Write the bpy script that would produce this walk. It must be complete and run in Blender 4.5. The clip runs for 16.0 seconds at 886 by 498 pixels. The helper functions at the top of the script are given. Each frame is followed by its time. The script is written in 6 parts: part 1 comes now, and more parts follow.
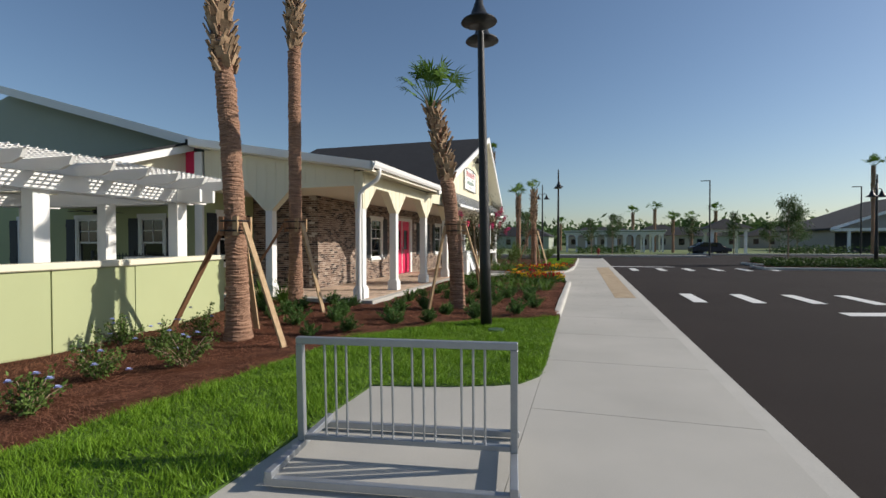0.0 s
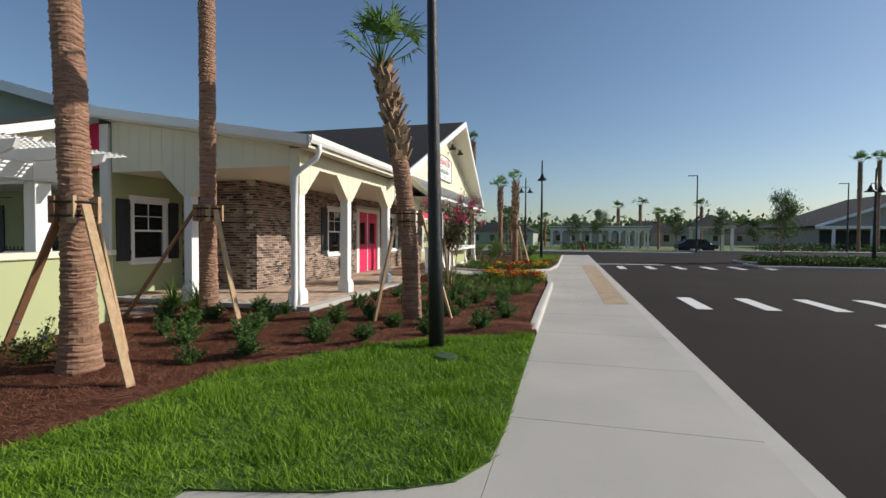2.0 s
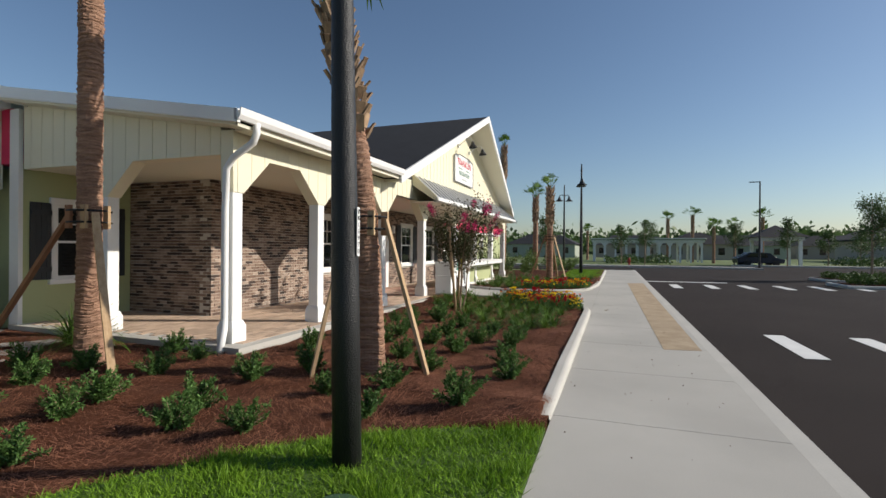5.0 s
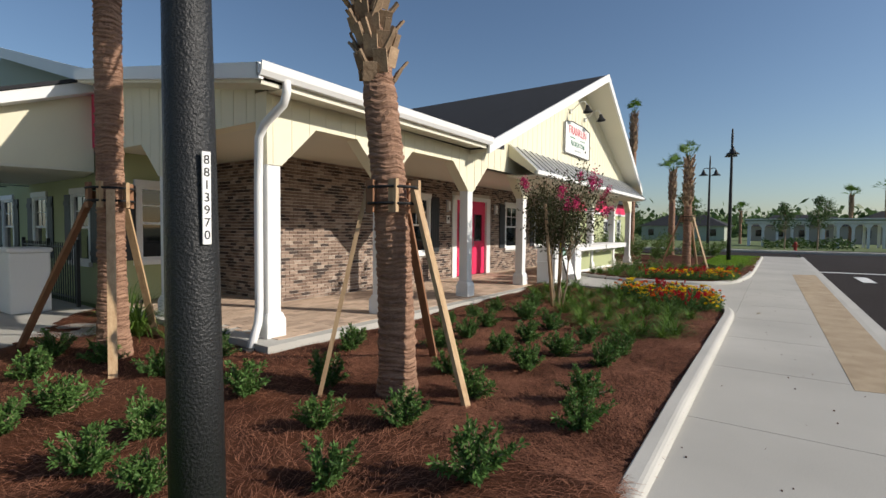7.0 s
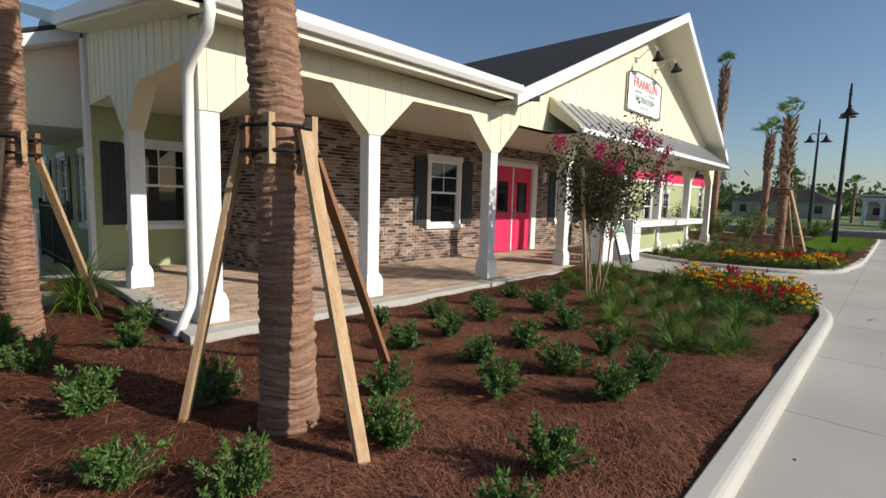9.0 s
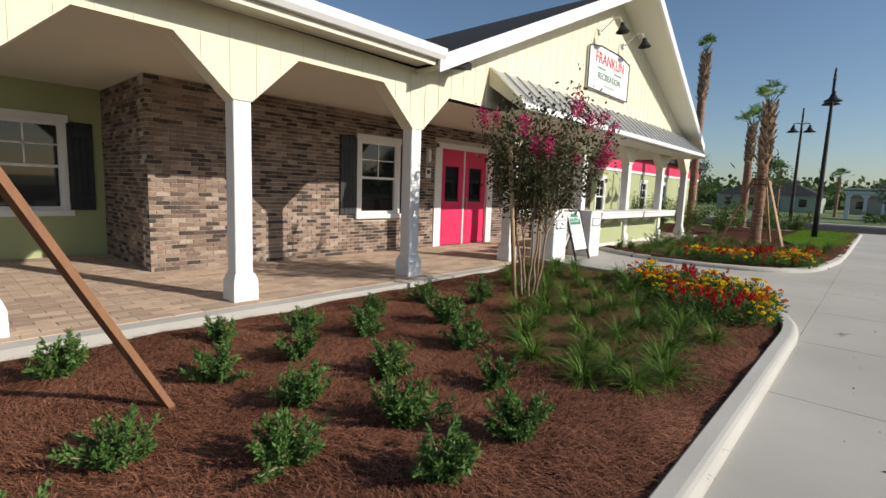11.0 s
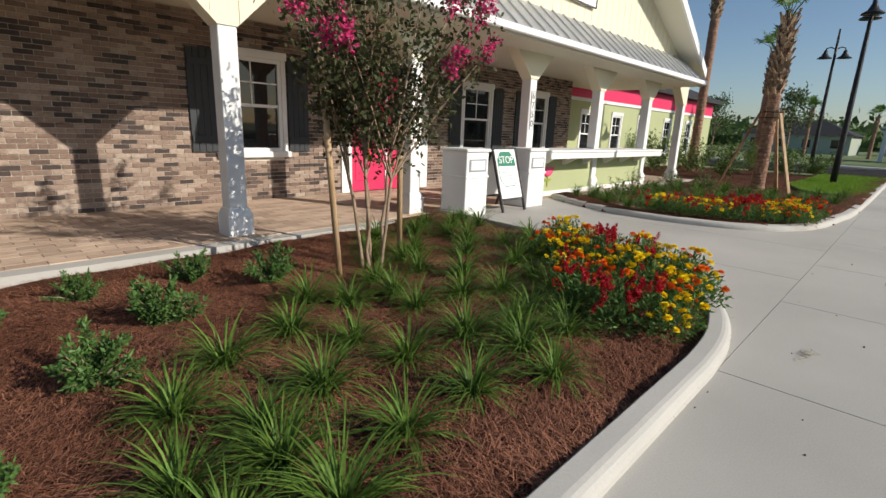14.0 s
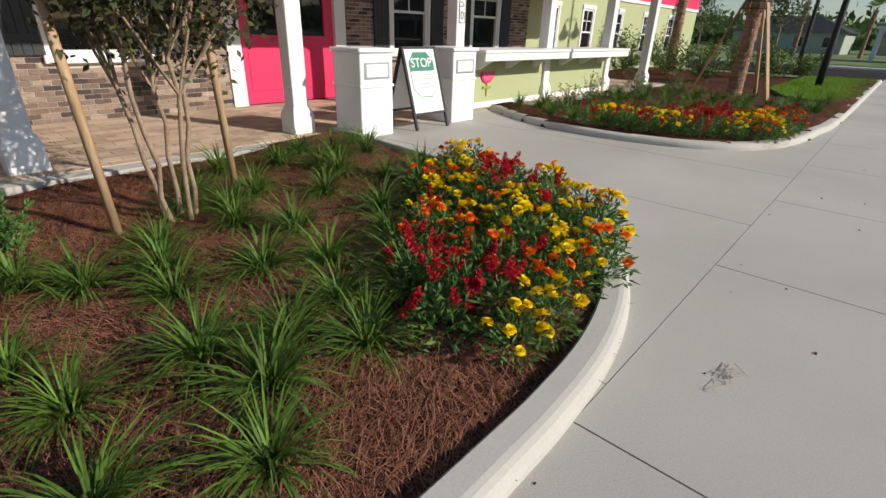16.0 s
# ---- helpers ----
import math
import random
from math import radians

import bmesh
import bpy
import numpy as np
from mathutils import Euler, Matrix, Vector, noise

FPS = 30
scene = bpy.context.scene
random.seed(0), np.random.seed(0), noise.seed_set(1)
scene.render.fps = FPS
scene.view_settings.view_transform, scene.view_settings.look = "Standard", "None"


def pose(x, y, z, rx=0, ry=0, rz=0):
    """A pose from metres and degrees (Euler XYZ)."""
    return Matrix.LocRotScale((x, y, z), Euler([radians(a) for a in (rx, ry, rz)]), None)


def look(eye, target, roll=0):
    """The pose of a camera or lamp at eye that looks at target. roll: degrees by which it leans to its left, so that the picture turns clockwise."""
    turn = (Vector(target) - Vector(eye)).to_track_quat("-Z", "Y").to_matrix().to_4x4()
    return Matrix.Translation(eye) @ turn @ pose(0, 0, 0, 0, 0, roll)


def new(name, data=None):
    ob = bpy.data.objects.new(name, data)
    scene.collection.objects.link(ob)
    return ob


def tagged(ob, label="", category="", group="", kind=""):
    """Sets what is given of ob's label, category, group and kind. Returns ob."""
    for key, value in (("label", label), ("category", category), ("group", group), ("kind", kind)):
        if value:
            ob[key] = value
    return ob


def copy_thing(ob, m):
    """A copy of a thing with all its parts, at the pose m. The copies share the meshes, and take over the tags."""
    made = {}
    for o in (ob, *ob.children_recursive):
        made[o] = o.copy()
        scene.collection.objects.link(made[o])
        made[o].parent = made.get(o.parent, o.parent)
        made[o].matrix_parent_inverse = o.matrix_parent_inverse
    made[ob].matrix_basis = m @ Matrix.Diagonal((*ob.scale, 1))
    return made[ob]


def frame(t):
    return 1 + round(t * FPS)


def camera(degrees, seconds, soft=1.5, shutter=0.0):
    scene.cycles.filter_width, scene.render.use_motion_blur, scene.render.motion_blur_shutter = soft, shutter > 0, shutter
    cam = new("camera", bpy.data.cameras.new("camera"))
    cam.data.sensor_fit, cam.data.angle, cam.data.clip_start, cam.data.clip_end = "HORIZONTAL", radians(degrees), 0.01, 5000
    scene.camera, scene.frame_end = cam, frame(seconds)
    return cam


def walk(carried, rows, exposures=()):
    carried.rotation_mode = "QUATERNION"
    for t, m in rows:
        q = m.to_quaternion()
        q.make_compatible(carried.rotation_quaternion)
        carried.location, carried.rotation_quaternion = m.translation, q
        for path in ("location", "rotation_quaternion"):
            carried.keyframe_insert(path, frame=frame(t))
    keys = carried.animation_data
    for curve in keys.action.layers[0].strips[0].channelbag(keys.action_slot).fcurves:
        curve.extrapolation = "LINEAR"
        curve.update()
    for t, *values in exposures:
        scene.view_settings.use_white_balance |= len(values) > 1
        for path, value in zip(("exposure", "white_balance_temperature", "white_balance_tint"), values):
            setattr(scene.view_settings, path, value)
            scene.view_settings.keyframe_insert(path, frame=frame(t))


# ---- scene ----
cam = camera(85.3, 16.0)
PATH = [
    (0, (0.048, 0.51, 1.475), (-0.517, 2.429, 1.443), -0.1),
    (0.5, (0.057, 1.121, 1.453), (-0.445, 3.057, 1.428), 0.1),
    (1, (0.068, 1.684, 1.461), (-0.447, 3.615, 1.392), 0.7),
    (1.5, (0.071, 2.267, 1.456), (-0.391, 4.213, 1.413), 0.1),
    (2, (0.054, 2.771, 1.444), (-0.453, 4.704, 1.392), 0.3),
    (2.5, (0.041, 3.274, 1.493), (-0.525, 5.192, 1.458), -0.5),
    (3, (0.067, 3.814, 1.483), (-0.491, 5.735, 1.464), -0.5),
    (3.5, (0.053, 4.353, 1.479), (-0.559, 6.256, 1.431), 0.7),
    (4, (0.109, 4.867, 1.487), (-0.491, 6.775, 1.456), 0.4),
    (4.2, (0.135, 5.065, 1.484), (-0.462, 6.974, 1.461), 0.6),
    (6.3, (0.049, 7.193, 1.466), (-0.843, 8.984, 1.476), -0.6),
    (6.5, (0.064, 7.379, 1.454), (-0.865, 9.15, 1.451), -0.6),
    (7, (0.152, 7.807, 1.482), (-0.984, 9.451, 1.4), 0.5),
    (7.5, (0.084, 8.309, 1.466), (-1.176, 9.86, 1.381), 0.2),
    (8, (0.154, 8.785, 1.454), (-1.134, 10.311, 1.345), -0.8),
    (8.5, (0.128, 9.238, 1.452), (-1.23, 10.693, 1.256), -0.3),
    (9, (0.073, 9.729, 1.456), (-1.288, 11.18, 1.247), 1.6),
    (9.5, (0.118, 10.225, 1.446), (-1.208, 11.707, 1.234), 1.4),
    (10, (0.049, 10.693, 1.428), (-1.264, 12.185, 1.197), 1.6),
    (10.2, (0.019, 10.865, 1.42), (-1.286, 12.363, 1.189), 1.5),
    (12.3, (0.25, 12.705, 1.401), (-1.216, 14.006, 0.999), 4.0),
    (12.5, (0.258, 12.949, 1.381), (-1.254, 14.19, 0.967), 3.1),
    (13, (0.26, 13.457, 1.378), (-1.278, 14.677, 0.995), 2.1),
    (13.5, (0.308, 14.0, 1.338), (-1.177, 15.29, 0.977), 0.8),
    (14, (0.214, 14.516, 1.32), (-1.13, 15.916, 0.837), 2.2),
    (14.5, (0.2, 15.0, 1.316), (-0.996, 16.47, 0.677), 3.0),
    (15, (0.221, 15.45, 1.285), (-1.013, 16.837, 0.541), 1.3),
    (15.5, (0.134, 15.865, 1.279), (-1.076, 17.255, 0.504), 1.8),
    (16, (0.111, 16.21, 1.272), (-1.092, 17.576, 0.443), 1.9),
]
walk(cam, [(t, look(eye, target, roll)) for t, eye, target, roll in PATH])

# ---- light ----
SUN_DIR = Vector((0.842, 0.33, 0.47)).normalized()      # towards the sun
sun = new("sun", bpy.data.lights.new("sun", "SUN"))
sun.data.energy, sun.data.angle, sun.data.color = 5.0, radians(0.6), (1.0, 0.92, 0.82)
sun.matrix_world = look((30, 15, 20), Vector((30, 15, 20)) - SUN_DIR)
sky_world = bpy.data.worlds.new("sky")
scene.world = sky_world
sky_world.use_nodes = True
wn = sky_world.node_tree.nodes
sky = wn.new("ShaderNodeTexSky")
sky.sky_type, sky.sun_disc = "NISHITA", False
sky.sun_elevation = math.asin(SUN_DIR.z)
sky.sun_rotation = math.atan2(SUN_DIR.x, SUN_DIR.y)
sky.air_density, sky.dust_density, sky.ozone_density = 1.0, 0.7, 3.0
sky_world.node_tree.links.new(sky.outputs[0], wn["Background"].inputs[0])
wn["Background"].inputs[1].default_value = 0.1
scene.view_settings.exposure = 0.0


# ---- materials ----
def mat(name, color, rough=0.6, vary=0.15, scale=3.0, fine=60.0, bump=0.2, metal=0.0, second=None, island=0.0, obj=0.0, stretch=(1, 1, 1), spec=0.35):
    """A surface with large blotches, fine grain, bump and an optional random shift per object or per island."""
    m = bpy.data.materials.new(name)
    m.use_nodes = True
    nt = m.node_tree
    n, l = nt.nodes, nt.links
    bsdf = n["Principled BSDF"]
    co = n.new("ShaderNodeTexCoord")
    mp = n.new("ShaderNodeMapping")
    mp.inputs["Scale"].default_value = stretch
    geo = n.new("ShaderNodeNewGeometry")
    l.new(geo.outputs["Position"], mp.inputs[0])
    big, small = n.new("ShaderNodeTexNoise"), n.new("ShaderNodeTexNoise")
    for tex, s in ((big, scale), (small, fine)):
        tex.inputs["Scale"].default_value = s
        tex.inputs["Detail"].default_value = 5
        l.new(mp.outputs[0], tex.inputs["Vector"])
    c2 = second or tuple(c * 0.6 for c in color)
    ramp = n.new("ShaderNodeMix")
    ramp.data_type = "RGBA"
    ramp.inputs[6].default_value, ramp.inputs[7].default_value = (*color, 1), (*c2, 1)
    add = n.new("ShaderNodeMath")
    add.operation = "MULTIPLY_ADD"
    l.new(big.outputs[0], add.inputs[0])
    add.inputs[1].default_value = 0.6
    sm = n.new("ShaderNodeMath")
    sm.operation = "MULTIPLY"
    l.new(small.outputs[0], sm.inputs[0])
    sm.inputs[1].default_value = 0.4
    l.new(sm.outputs[0], add.inputs[2])
    mr = n.new("ShaderNodeMapRange")
    mr.inputs["From Min"].default_value, mr.inputs["From Max"].default_value = 0.3, 0.7
    mr.inputs["To Min"].default_value, mr.inputs["To Max"].default_value = 0.0, min(1.0, vary * 2.5) if not second else 1.0
    l.new(add.outputs[0], mr.inputs[0])
    l.new(mr.outputs[0], ramp.inputs[0])
    out = ramp.outputs[2]
    if island or obj:
        src = geo.outputs["Random Per Island"] if island else n.new("ShaderNodeObjectInfo").outputs["Random"]
        hsv = n.new("ShaderNodeHueSaturation")
        vr = n.new("ShaderNodeMapRange")
        k = island or obj
        vr.inputs["To Min"].default_value, vr.inputs["To Max"].default_value = 1 - k, 1 + k
        l.new(src, vr.inputs[0])
        l.new(vr.outputs[0], hsv.inputs["Value"])
        l.new(out, hsv.inputs["Color"])
        out = hsv.outputs[0]
    l.new(out, bsdf.inputs["Base Color"])
    bsdf.inputs["Roughness"].default_value = rough
    bsdf.inputs["Metallic"].default_value = metal
    bsdf.inputs["Specular IOR Level"].default_value = spec
    if bump:
        b = n.new("ShaderNodeBump")
        b.inputs["Strength"].default_value = bump
        b.inputs["Distance"].default_value = 0.01
        l.new(small.outputs[0], b.inputs["Height"])
        l.new(b.outputs[0], bsdf.inputs["Normal"])
    return m


def leaf_mat(name, color, second, rough=0.5, through_it=0.25, island=0.35):
    m = mat(name, color, rough, 0.3, 6, 40, 0, second=second, island=island, spec=0.16)
    nt = m.node_tree
    n, l = nt.nodes, nt.links
    bsdf = n["Principled BSDF"]
    tr, mix = n.new("ShaderNodeBsdfTranslucent"), n.new("ShaderNodeMixShader")
    mix.inputs[0].default_value = through_it
    l.new(bsdf.inputs["Base Color"].links[0].from_socket, tr.inputs[0])
    l.new(bsdf.outputs[0], mix.inputs[1])
    l.new(tr.outputs[0], mix.inputs[2])
    l.new(mix.outputs[0], n["Material Output"].inputs[0])
    return m


CONCRETE = mat("concrete", (0.49, 0.472, 0.425), 0.85, 0.32, 0.55, 140, 0.18)
CONCRETE_KERB = mat("kerb_concrete", (0.5, 0.485, 0.44), 0.85, 0.18, 1.6, 90, 0.15)
JOINT = mat("joint", (0.17, 0.16, 0.15), 0.9, 0.2)
AGGREGATE = mat("aggregate", (0.5, 0.4, 0.27), 0.9, 0.3, 3, 160, 0.8, second=(0.3, 0.22, 0.14))
ASPHALT = mat("asphalt", (0.036, 0.029, 0.027), 1.0, 0.45, 0.35, 180, 0.6, spec=0.12)
ROADPAINT = mat("road_paint", (0.75, 0.75, 0.72), 0.7, 0.15, 4, 100, 0.2)
SOIL_GRASS = mat("turf_soil", (0.09, 0.16, 0.03), 0.95, 0.4, 2, 60, 0.5, second=(0.05, 0.09, 0.02))
FARGRASS = mat("far_grass", (0.16, 0.2, 0.07), 0.95, 0.4, 0.08, 3, 0.2, second=(0.1, 0.14, 0.05))
MULCH = mat("pine_straw_ground", (0.12, 0.045, 0.022), 0.95, 0.5, 3, 45, 1.0, second=(0.03, 0.012, 0.008), spec=0.1)
STRAW = mat("pine_straw", (0.34, 0.155, 0.095), 0.85, 0.4, 1.2, 40, 0, second=(0.12, 0.05, 0.03), island=0.8, spec=0.1)
BLADE = leaf_mat("lawn_blade", (0.22, 0.37, 0.032), (0.11, 0.22, 0.018))
WHITE = mat("white_paint", (0.8, 0.8, 0.78), 0.5, 0.05, 1.5, 40, 0.06)
CREAM = mat("cream_siding", (0.76, 0.72, 0.55), 0.65, 0.06, 0.8, 50, 0.08)
SOFFIT = mat("cream_soffit", (0.72, 0.69, 0.56), 0.65, 0.06, 0.8, 50, 0.05)
GREEN = mat("sage_stucco", (0.42, 0.46, 0.25), 0.85, 0.1, 1.0, 120, 0.35)
GREYGREEN = mat("grey_green_siding", (0.36, 0.4, 0.33), 0.7, 0.08, 1.0, 60, 0.1)
PINK = mat("crimson_paint", (0.72, 0.035, 0.12), 0.45, 0.08, 1.5, 40, 0.05)
SHUTTER = mat("charcoal_paint", (0.035, 0.04, 0.045), 0.55, 0.2, 4, 60, 0.1)
ROOF = mat("dark_shingle", (0.035, 0.036, 0.04), 0.9, 0.4, 2, 30, 0.6, obj=0.3)
METALROOF = mat("galvanised_roof", (0.55, 0.56, 0.57), 0.35, 0.1, 2, 40, 0.05, metal=0.6)
BLACK = mat("black_metal", (0.022, 0.023, 0.024), 0.42, 0.3, 3, 95, 0.7)
GALV = mat("galvanised_steel", (0.42, 0.44, 0.46), 0.45, 0.2, 6, 90, 0.1, metal=0.7)
MORTAR = mat("mortar", (0.6, 0.55, 0.47), 0.95, 0.15, 3, 100, 0.4)
PAVER = mat("paver", (0.56, 0.43, 0.32), 0.85, 0.3, 3, 70, 0.3, second=(0.42, 0.3, 0.22), obj=0.22)
TRUNK = mat("palm_trunk", (0.46, 0.28, 0.185), 0.95, 0.6, 4, 34, 1.0, second=(0.13, 0.065, 0.042), stretch=(1, 1, 7))
BOOT = mat("palm_boot", (0.42, 0.3, 0.19), 0.9, 0.4, 8, 50, 0.6, second=(0.2, 0.13, 0.08), island=0.3)
FROND = leaf_mat("palm_frond", (0.14, 0.25, 0.04), (0.07, 0.14, 0.025))
LUMBER = mat("pine_lumber", (0.55, 0.4, 0.24), 0.75, 0.3, 3, 14, 0.3, second=(0.33, 0.2, 0.1), stretch=(7, 7, 0.8))
LUMBER_OLD = mat("reddish_lumber", (0.3, 0.15, 0.08), 0.8, 0.3, 3, 25, 0.25, stretch=(6, 6, 1))
STRAP = mat("black_strap", (0.015, 0.015, 0.015), 0.7, 0.2)
BARK = mat("smooth_bark", (0.4, 0.3, 0.21), 0.8, 0.3, 8, 60, 0.3, second=(0.17, 0.11, 0.07))
DARKLEAF = leaf_mat("dark_leaf", (0.07, 0.12, 0.03), (0.04, 0.07, 0.02))
SHRUBLEAF = leaf_mat("shrub_leaf", (0.13, 0.235, 0.06), (0.05, 0.11, 0.03))
LILYLEAF = leaf_mat("strap_leaf", (0.15, 0.25, 0.04), (0.045, 0.095, 0.02), island=0.45)
TREELEAF = leaf_mat("tree_leaf", (0.1, 0.16, 0.05), (0.05, 0.09, 0.03))
MYRTLELEAF = leaf_mat("myrtle_leaf", (0.065, 0.095, 0.032), (0.06, 0.04, 0.024))
MAGENTA = leaf_mat("magenta_bloom", (0.66, 0.06, 0.22), (0.5, 0.025, 0.13), 0.6, 0.2)
YELLOW = leaf_mat("yellow_bloom", (0.92, 0.76, 0.02), (0.88, 0.62, 0.0), 0.6, 0.2, 0.15)
ORANGE = leaf_mat("orange_bloom", (0.85, 0.22, 0.015), (0.8, 0.13, 0.01), 0.6, 0.2, 0.2)
RED = leaf_mat("red_bloom", (0.5, 0.015, 0.03), (0.36, 0.01, 0.02), 0.6, 0.2, 0.2)
# near-black in place of the shade inside unlit rooms
ROOM_SHADE = mat("room_shade_black", (0.03, 0.03, 0.03), 0.9, 0.1)


def glass(name="window_glass"):
    m = bpy.data.materials.new(name)
    m.use_nodes = True
    b = m.node_tree.nodes["Principled BSDF"]
    b.inputs["Base Color"].default_value = (0.012, 0.014, 0.015, 1)
    b.inputs["Roughness"].default_value = 0.03
    b.inputs["Specular IOR Level"].default_value = 0.5
    return m


GLASS = glass()


# ---- building helpers ----
def add_box(bm, x0, x1, y0, y1, z0, z1):
    v = [bm.verts.new(p) for p in ((x0, y0, z0), (x1, y0, z0), (x1, y1, z0), (x0, y1, z0), (x0, y0, z1), (x1, y0, z1), (x1, y1, z1), (x0, y1, z1))]
    for f in ((0, 3, 2, 1), (4, 5, 6, 7), (0, 1, 5, 4), (1, 2, 6, 5), (2, 3, 7, 6), (3, 0, 4, 7)):
        bm.faces.new([v[i] for i in f])
    return v


def prism(bm, pts, axis, a, b):
    """A polygon given in the plane across axis, drawn out along it from a to b."""
    def put(p, w):
        return {"x": (w, p[0], p[1]), "y": (p[0], w, p[1]), "z": (p[0], p[1], w)}[axis]
    lo = [bm.verts.new(put(p, a)) for p in pts]
    hi = [bm.verts.new(put(p, b)) for p in pts]
    n = len(pts)
    bm.faces.new(lo[::-1])
    bm.faces.new(hi)
    for i in range(n):
        bm.faces.new((lo[i], lo[(i + 1) % n], hi[(i + 1) % n], hi[i]))
    bmesh.ops.recalc_face_normals(bm, faces=bm.faces[:])


def tube(bm, pts, radii, sides=8, cap=True):
    """A tube through points, with a radius for each."""
    rings = []
    pts = [Vector(p) for p in pts]
    side = None
    for i, p in enumerate(pts):
        d = (pts[min(i + 1, len(pts) - 1)] - pts[max(i - 1, 0)]).normalized()
        if side is None:
            side = d.orthogonal().normalized()
        side = (side - d * side.dot(d)).normalized()
        up = d.cross(side)
        r = radii[i] if hasattr(radii, "__len__") else radii
        rings.append([bm.verts.new(p + (side * math.cos(a) + up * math.sin(a)) * r) for a in (2 * math.pi * k / sides for k in range(sides))])
    for a, b in zip(rings, rings[1:]):
        for k in range(sides):
            bm.faces.new((a[k], a[(k + 1) % sides], b[(k + 1) % sides], b[k]))
    if cap:
        bm.faces.new(rings[0][::-1])
        bm.faces.new(rings[-1])


def beam(bm, a, b, w, h):
    """A board from a to b, w wide and h thick."""
    a, b = Vector(a), Vector(b)
    d = (b - a).normalized()
    s = d.cross(Vector((0, 0, 1)))
    s = s.normalized() if s.length > 0.01 else Vector((1, 0, 0))
    u = s.cross(d)
    v = [bm.verts.new(p + s * i * w / 2 + u * j * h / 2) for p in (a, b) for i, j in ((-1, -1), (1, -1), (1, 1), (-1, 1))]
    for f in ((3, 2, 1, 0), (4, 5, 6, 7), (0, 1, 5, 4), (1, 2, 6, 5), (2, 3, 7, 6), (3, 0, 4, 7)):
        bm.faces.new([v[i] for i in f])


def part(name, bm, material, parent=None, label="", smooth=False, bevel=0.0):
    if bevel:
        bmesh.ops.bevel(bm, geom=bm.edges[:], offset=bevel, segments=1, affect="EDGES", clamp_overlap=True)
    me = bpy.data.meshes.new(name)
    bm.to_mesh(me)
    bm.free()
    if smooth:
        me.polygons.foreach_set("use_smooth", [True] * len(me.polygons))
    for m in (material if isinstance(material, (list, tuple)) else [material]):
        me.materials.append(m)
    ob = new(name, me)
    if parent:
        ob.parent = parent
    if label:
        tagged(ob, label)
    return ob


def thing(name, label, category, group="", kind="", at=None):
    ob = new(name)
    ob.empty_display_size = 0.2
    if at is not None:
        ob.matrix_basis = at if isinstance(at, Matrix) else Matrix.Translation(at)
    return tagged(ob, label, category, group, kind)


def boxpart(name, dims, material, parent, label="", bevel=0.0):
    bm = bmesh.new()
    add_box(bm, *dims)
    return part(name, bm, material, parent, label, bevel=bevel)


def raw_mesh(name, verts, faces, material, slots=None):
    me = bpy.data.meshes.new(name)
    me.from_pydata(verts, [], faces)
    for m in (material if isinstance(material, (list, tuple)) else [material]):
        me.materials.append(m)
    if slots is not None:
        me.polygons.foreach_set("material_index", slots)
    return me


# ---- ground ----


def structure(name, bm, material, label, category="ground"):
    return tagged(part(name, bm, material), label, category, kind="structure")


bm = bmesh.new()
add_box(bm, -900, 900, -300, 1800, -1.0, -0.2)
structure("ground", bm, FARGRASS, "flat grassy ground reaching to the horizon")
bm = bmesh.new()
add_box(bm, 1.57, 70, -30, 62, -0.3, -0.14)
structure("road", bm, ASPHALT, "smooth dark asphalt road and car park", "road")
bm = bmesh.new()
add_box(bm, 1.41, 1.57, -30, 44, -0.3, -0.004)
structure("kerb", bm, CONCRETE_KERB, "pale concrete kerb along the road", "kerb")

walk_paths = thing("pavement", "pale broom-finished concrete sidewalk with control joints", "sidewalk", kind="structure")
y = 10.25 - 1.82 * 9
while y < 42:
    boxpart("slab", (-0.4, 1.406, y + 0.004, y + 1.816, -0.25, 0), CONCRETE, walk_paths)
    y += 1.82
boxpart("joint_fill", (-0.39, 1.4, -6, 42, -0.25, -0.008), JOINT, walk_paths)
# outlines of the lawn and the beds
LAWN_LINE = [(-4.2, -5.0), (-3.85, 2.5), (-3.75, 3.5), (-3.57, 5.0), (-3.48, 6.2), (-3.4, 7.0), (-2.95, 7.9), (-2.3, 8.75), (-1.8, 9.25), (-1.1, 9.65), (-0.41, 9.87)]
LAWN = LAWN_LINE + [(-0.39, 6.3), (-0.42, 5.8), (-0.58, 5.49), (-0.82, 5.35), (-1.3, 5.17), (-2.04, 5.0), (-2.02, -5.0)]
KERB_LINE = [(-0.47, 10.1), (-0.47, 11.0), (-0.47, 12.1), (-0.47, 13.0), (-0.47, 15.0), (-0.47, 17.0), (-0.475, 17.5), (-0.52, 17.95), (-0.64, 18.4), (-0.84, 18.82), (-1.12, 19.17), (-1.5, 19.45), (-2.0, 19.66), (-3.0, 19.85), (-4.0, 19.95), (-5.1, 20.0)]
BED_SOUTH = LAWN_LINE + KERB_LINE + [(-5.0, 11.5), (-10.6, 11.7), (-10.2, 11.2), (-7.8, 9.6), (-7.3, 6.8), (-7.18, 5.4), (-7.9, 1.0), (-9.2, -5.0)]
KERB_TWO = [(-5.2, 23.5), (-4.6, 23.12), (-3.8, 22.78), (-2.95, 22.62), (-2.2, 22.72), (-1.65, 22.9), (-1.2, 23.25), (-0.92, 23.75), (-0.75, 24.4), (-0.64, 25.5), (-0.52, 28.0), (-0.47, 41.0)]
BED_NORTH = KERB_TWO + [(-2.5, 41.0), (-12.0, 41.0), (-12.0, 31.5), (-5.3, 31.5)]


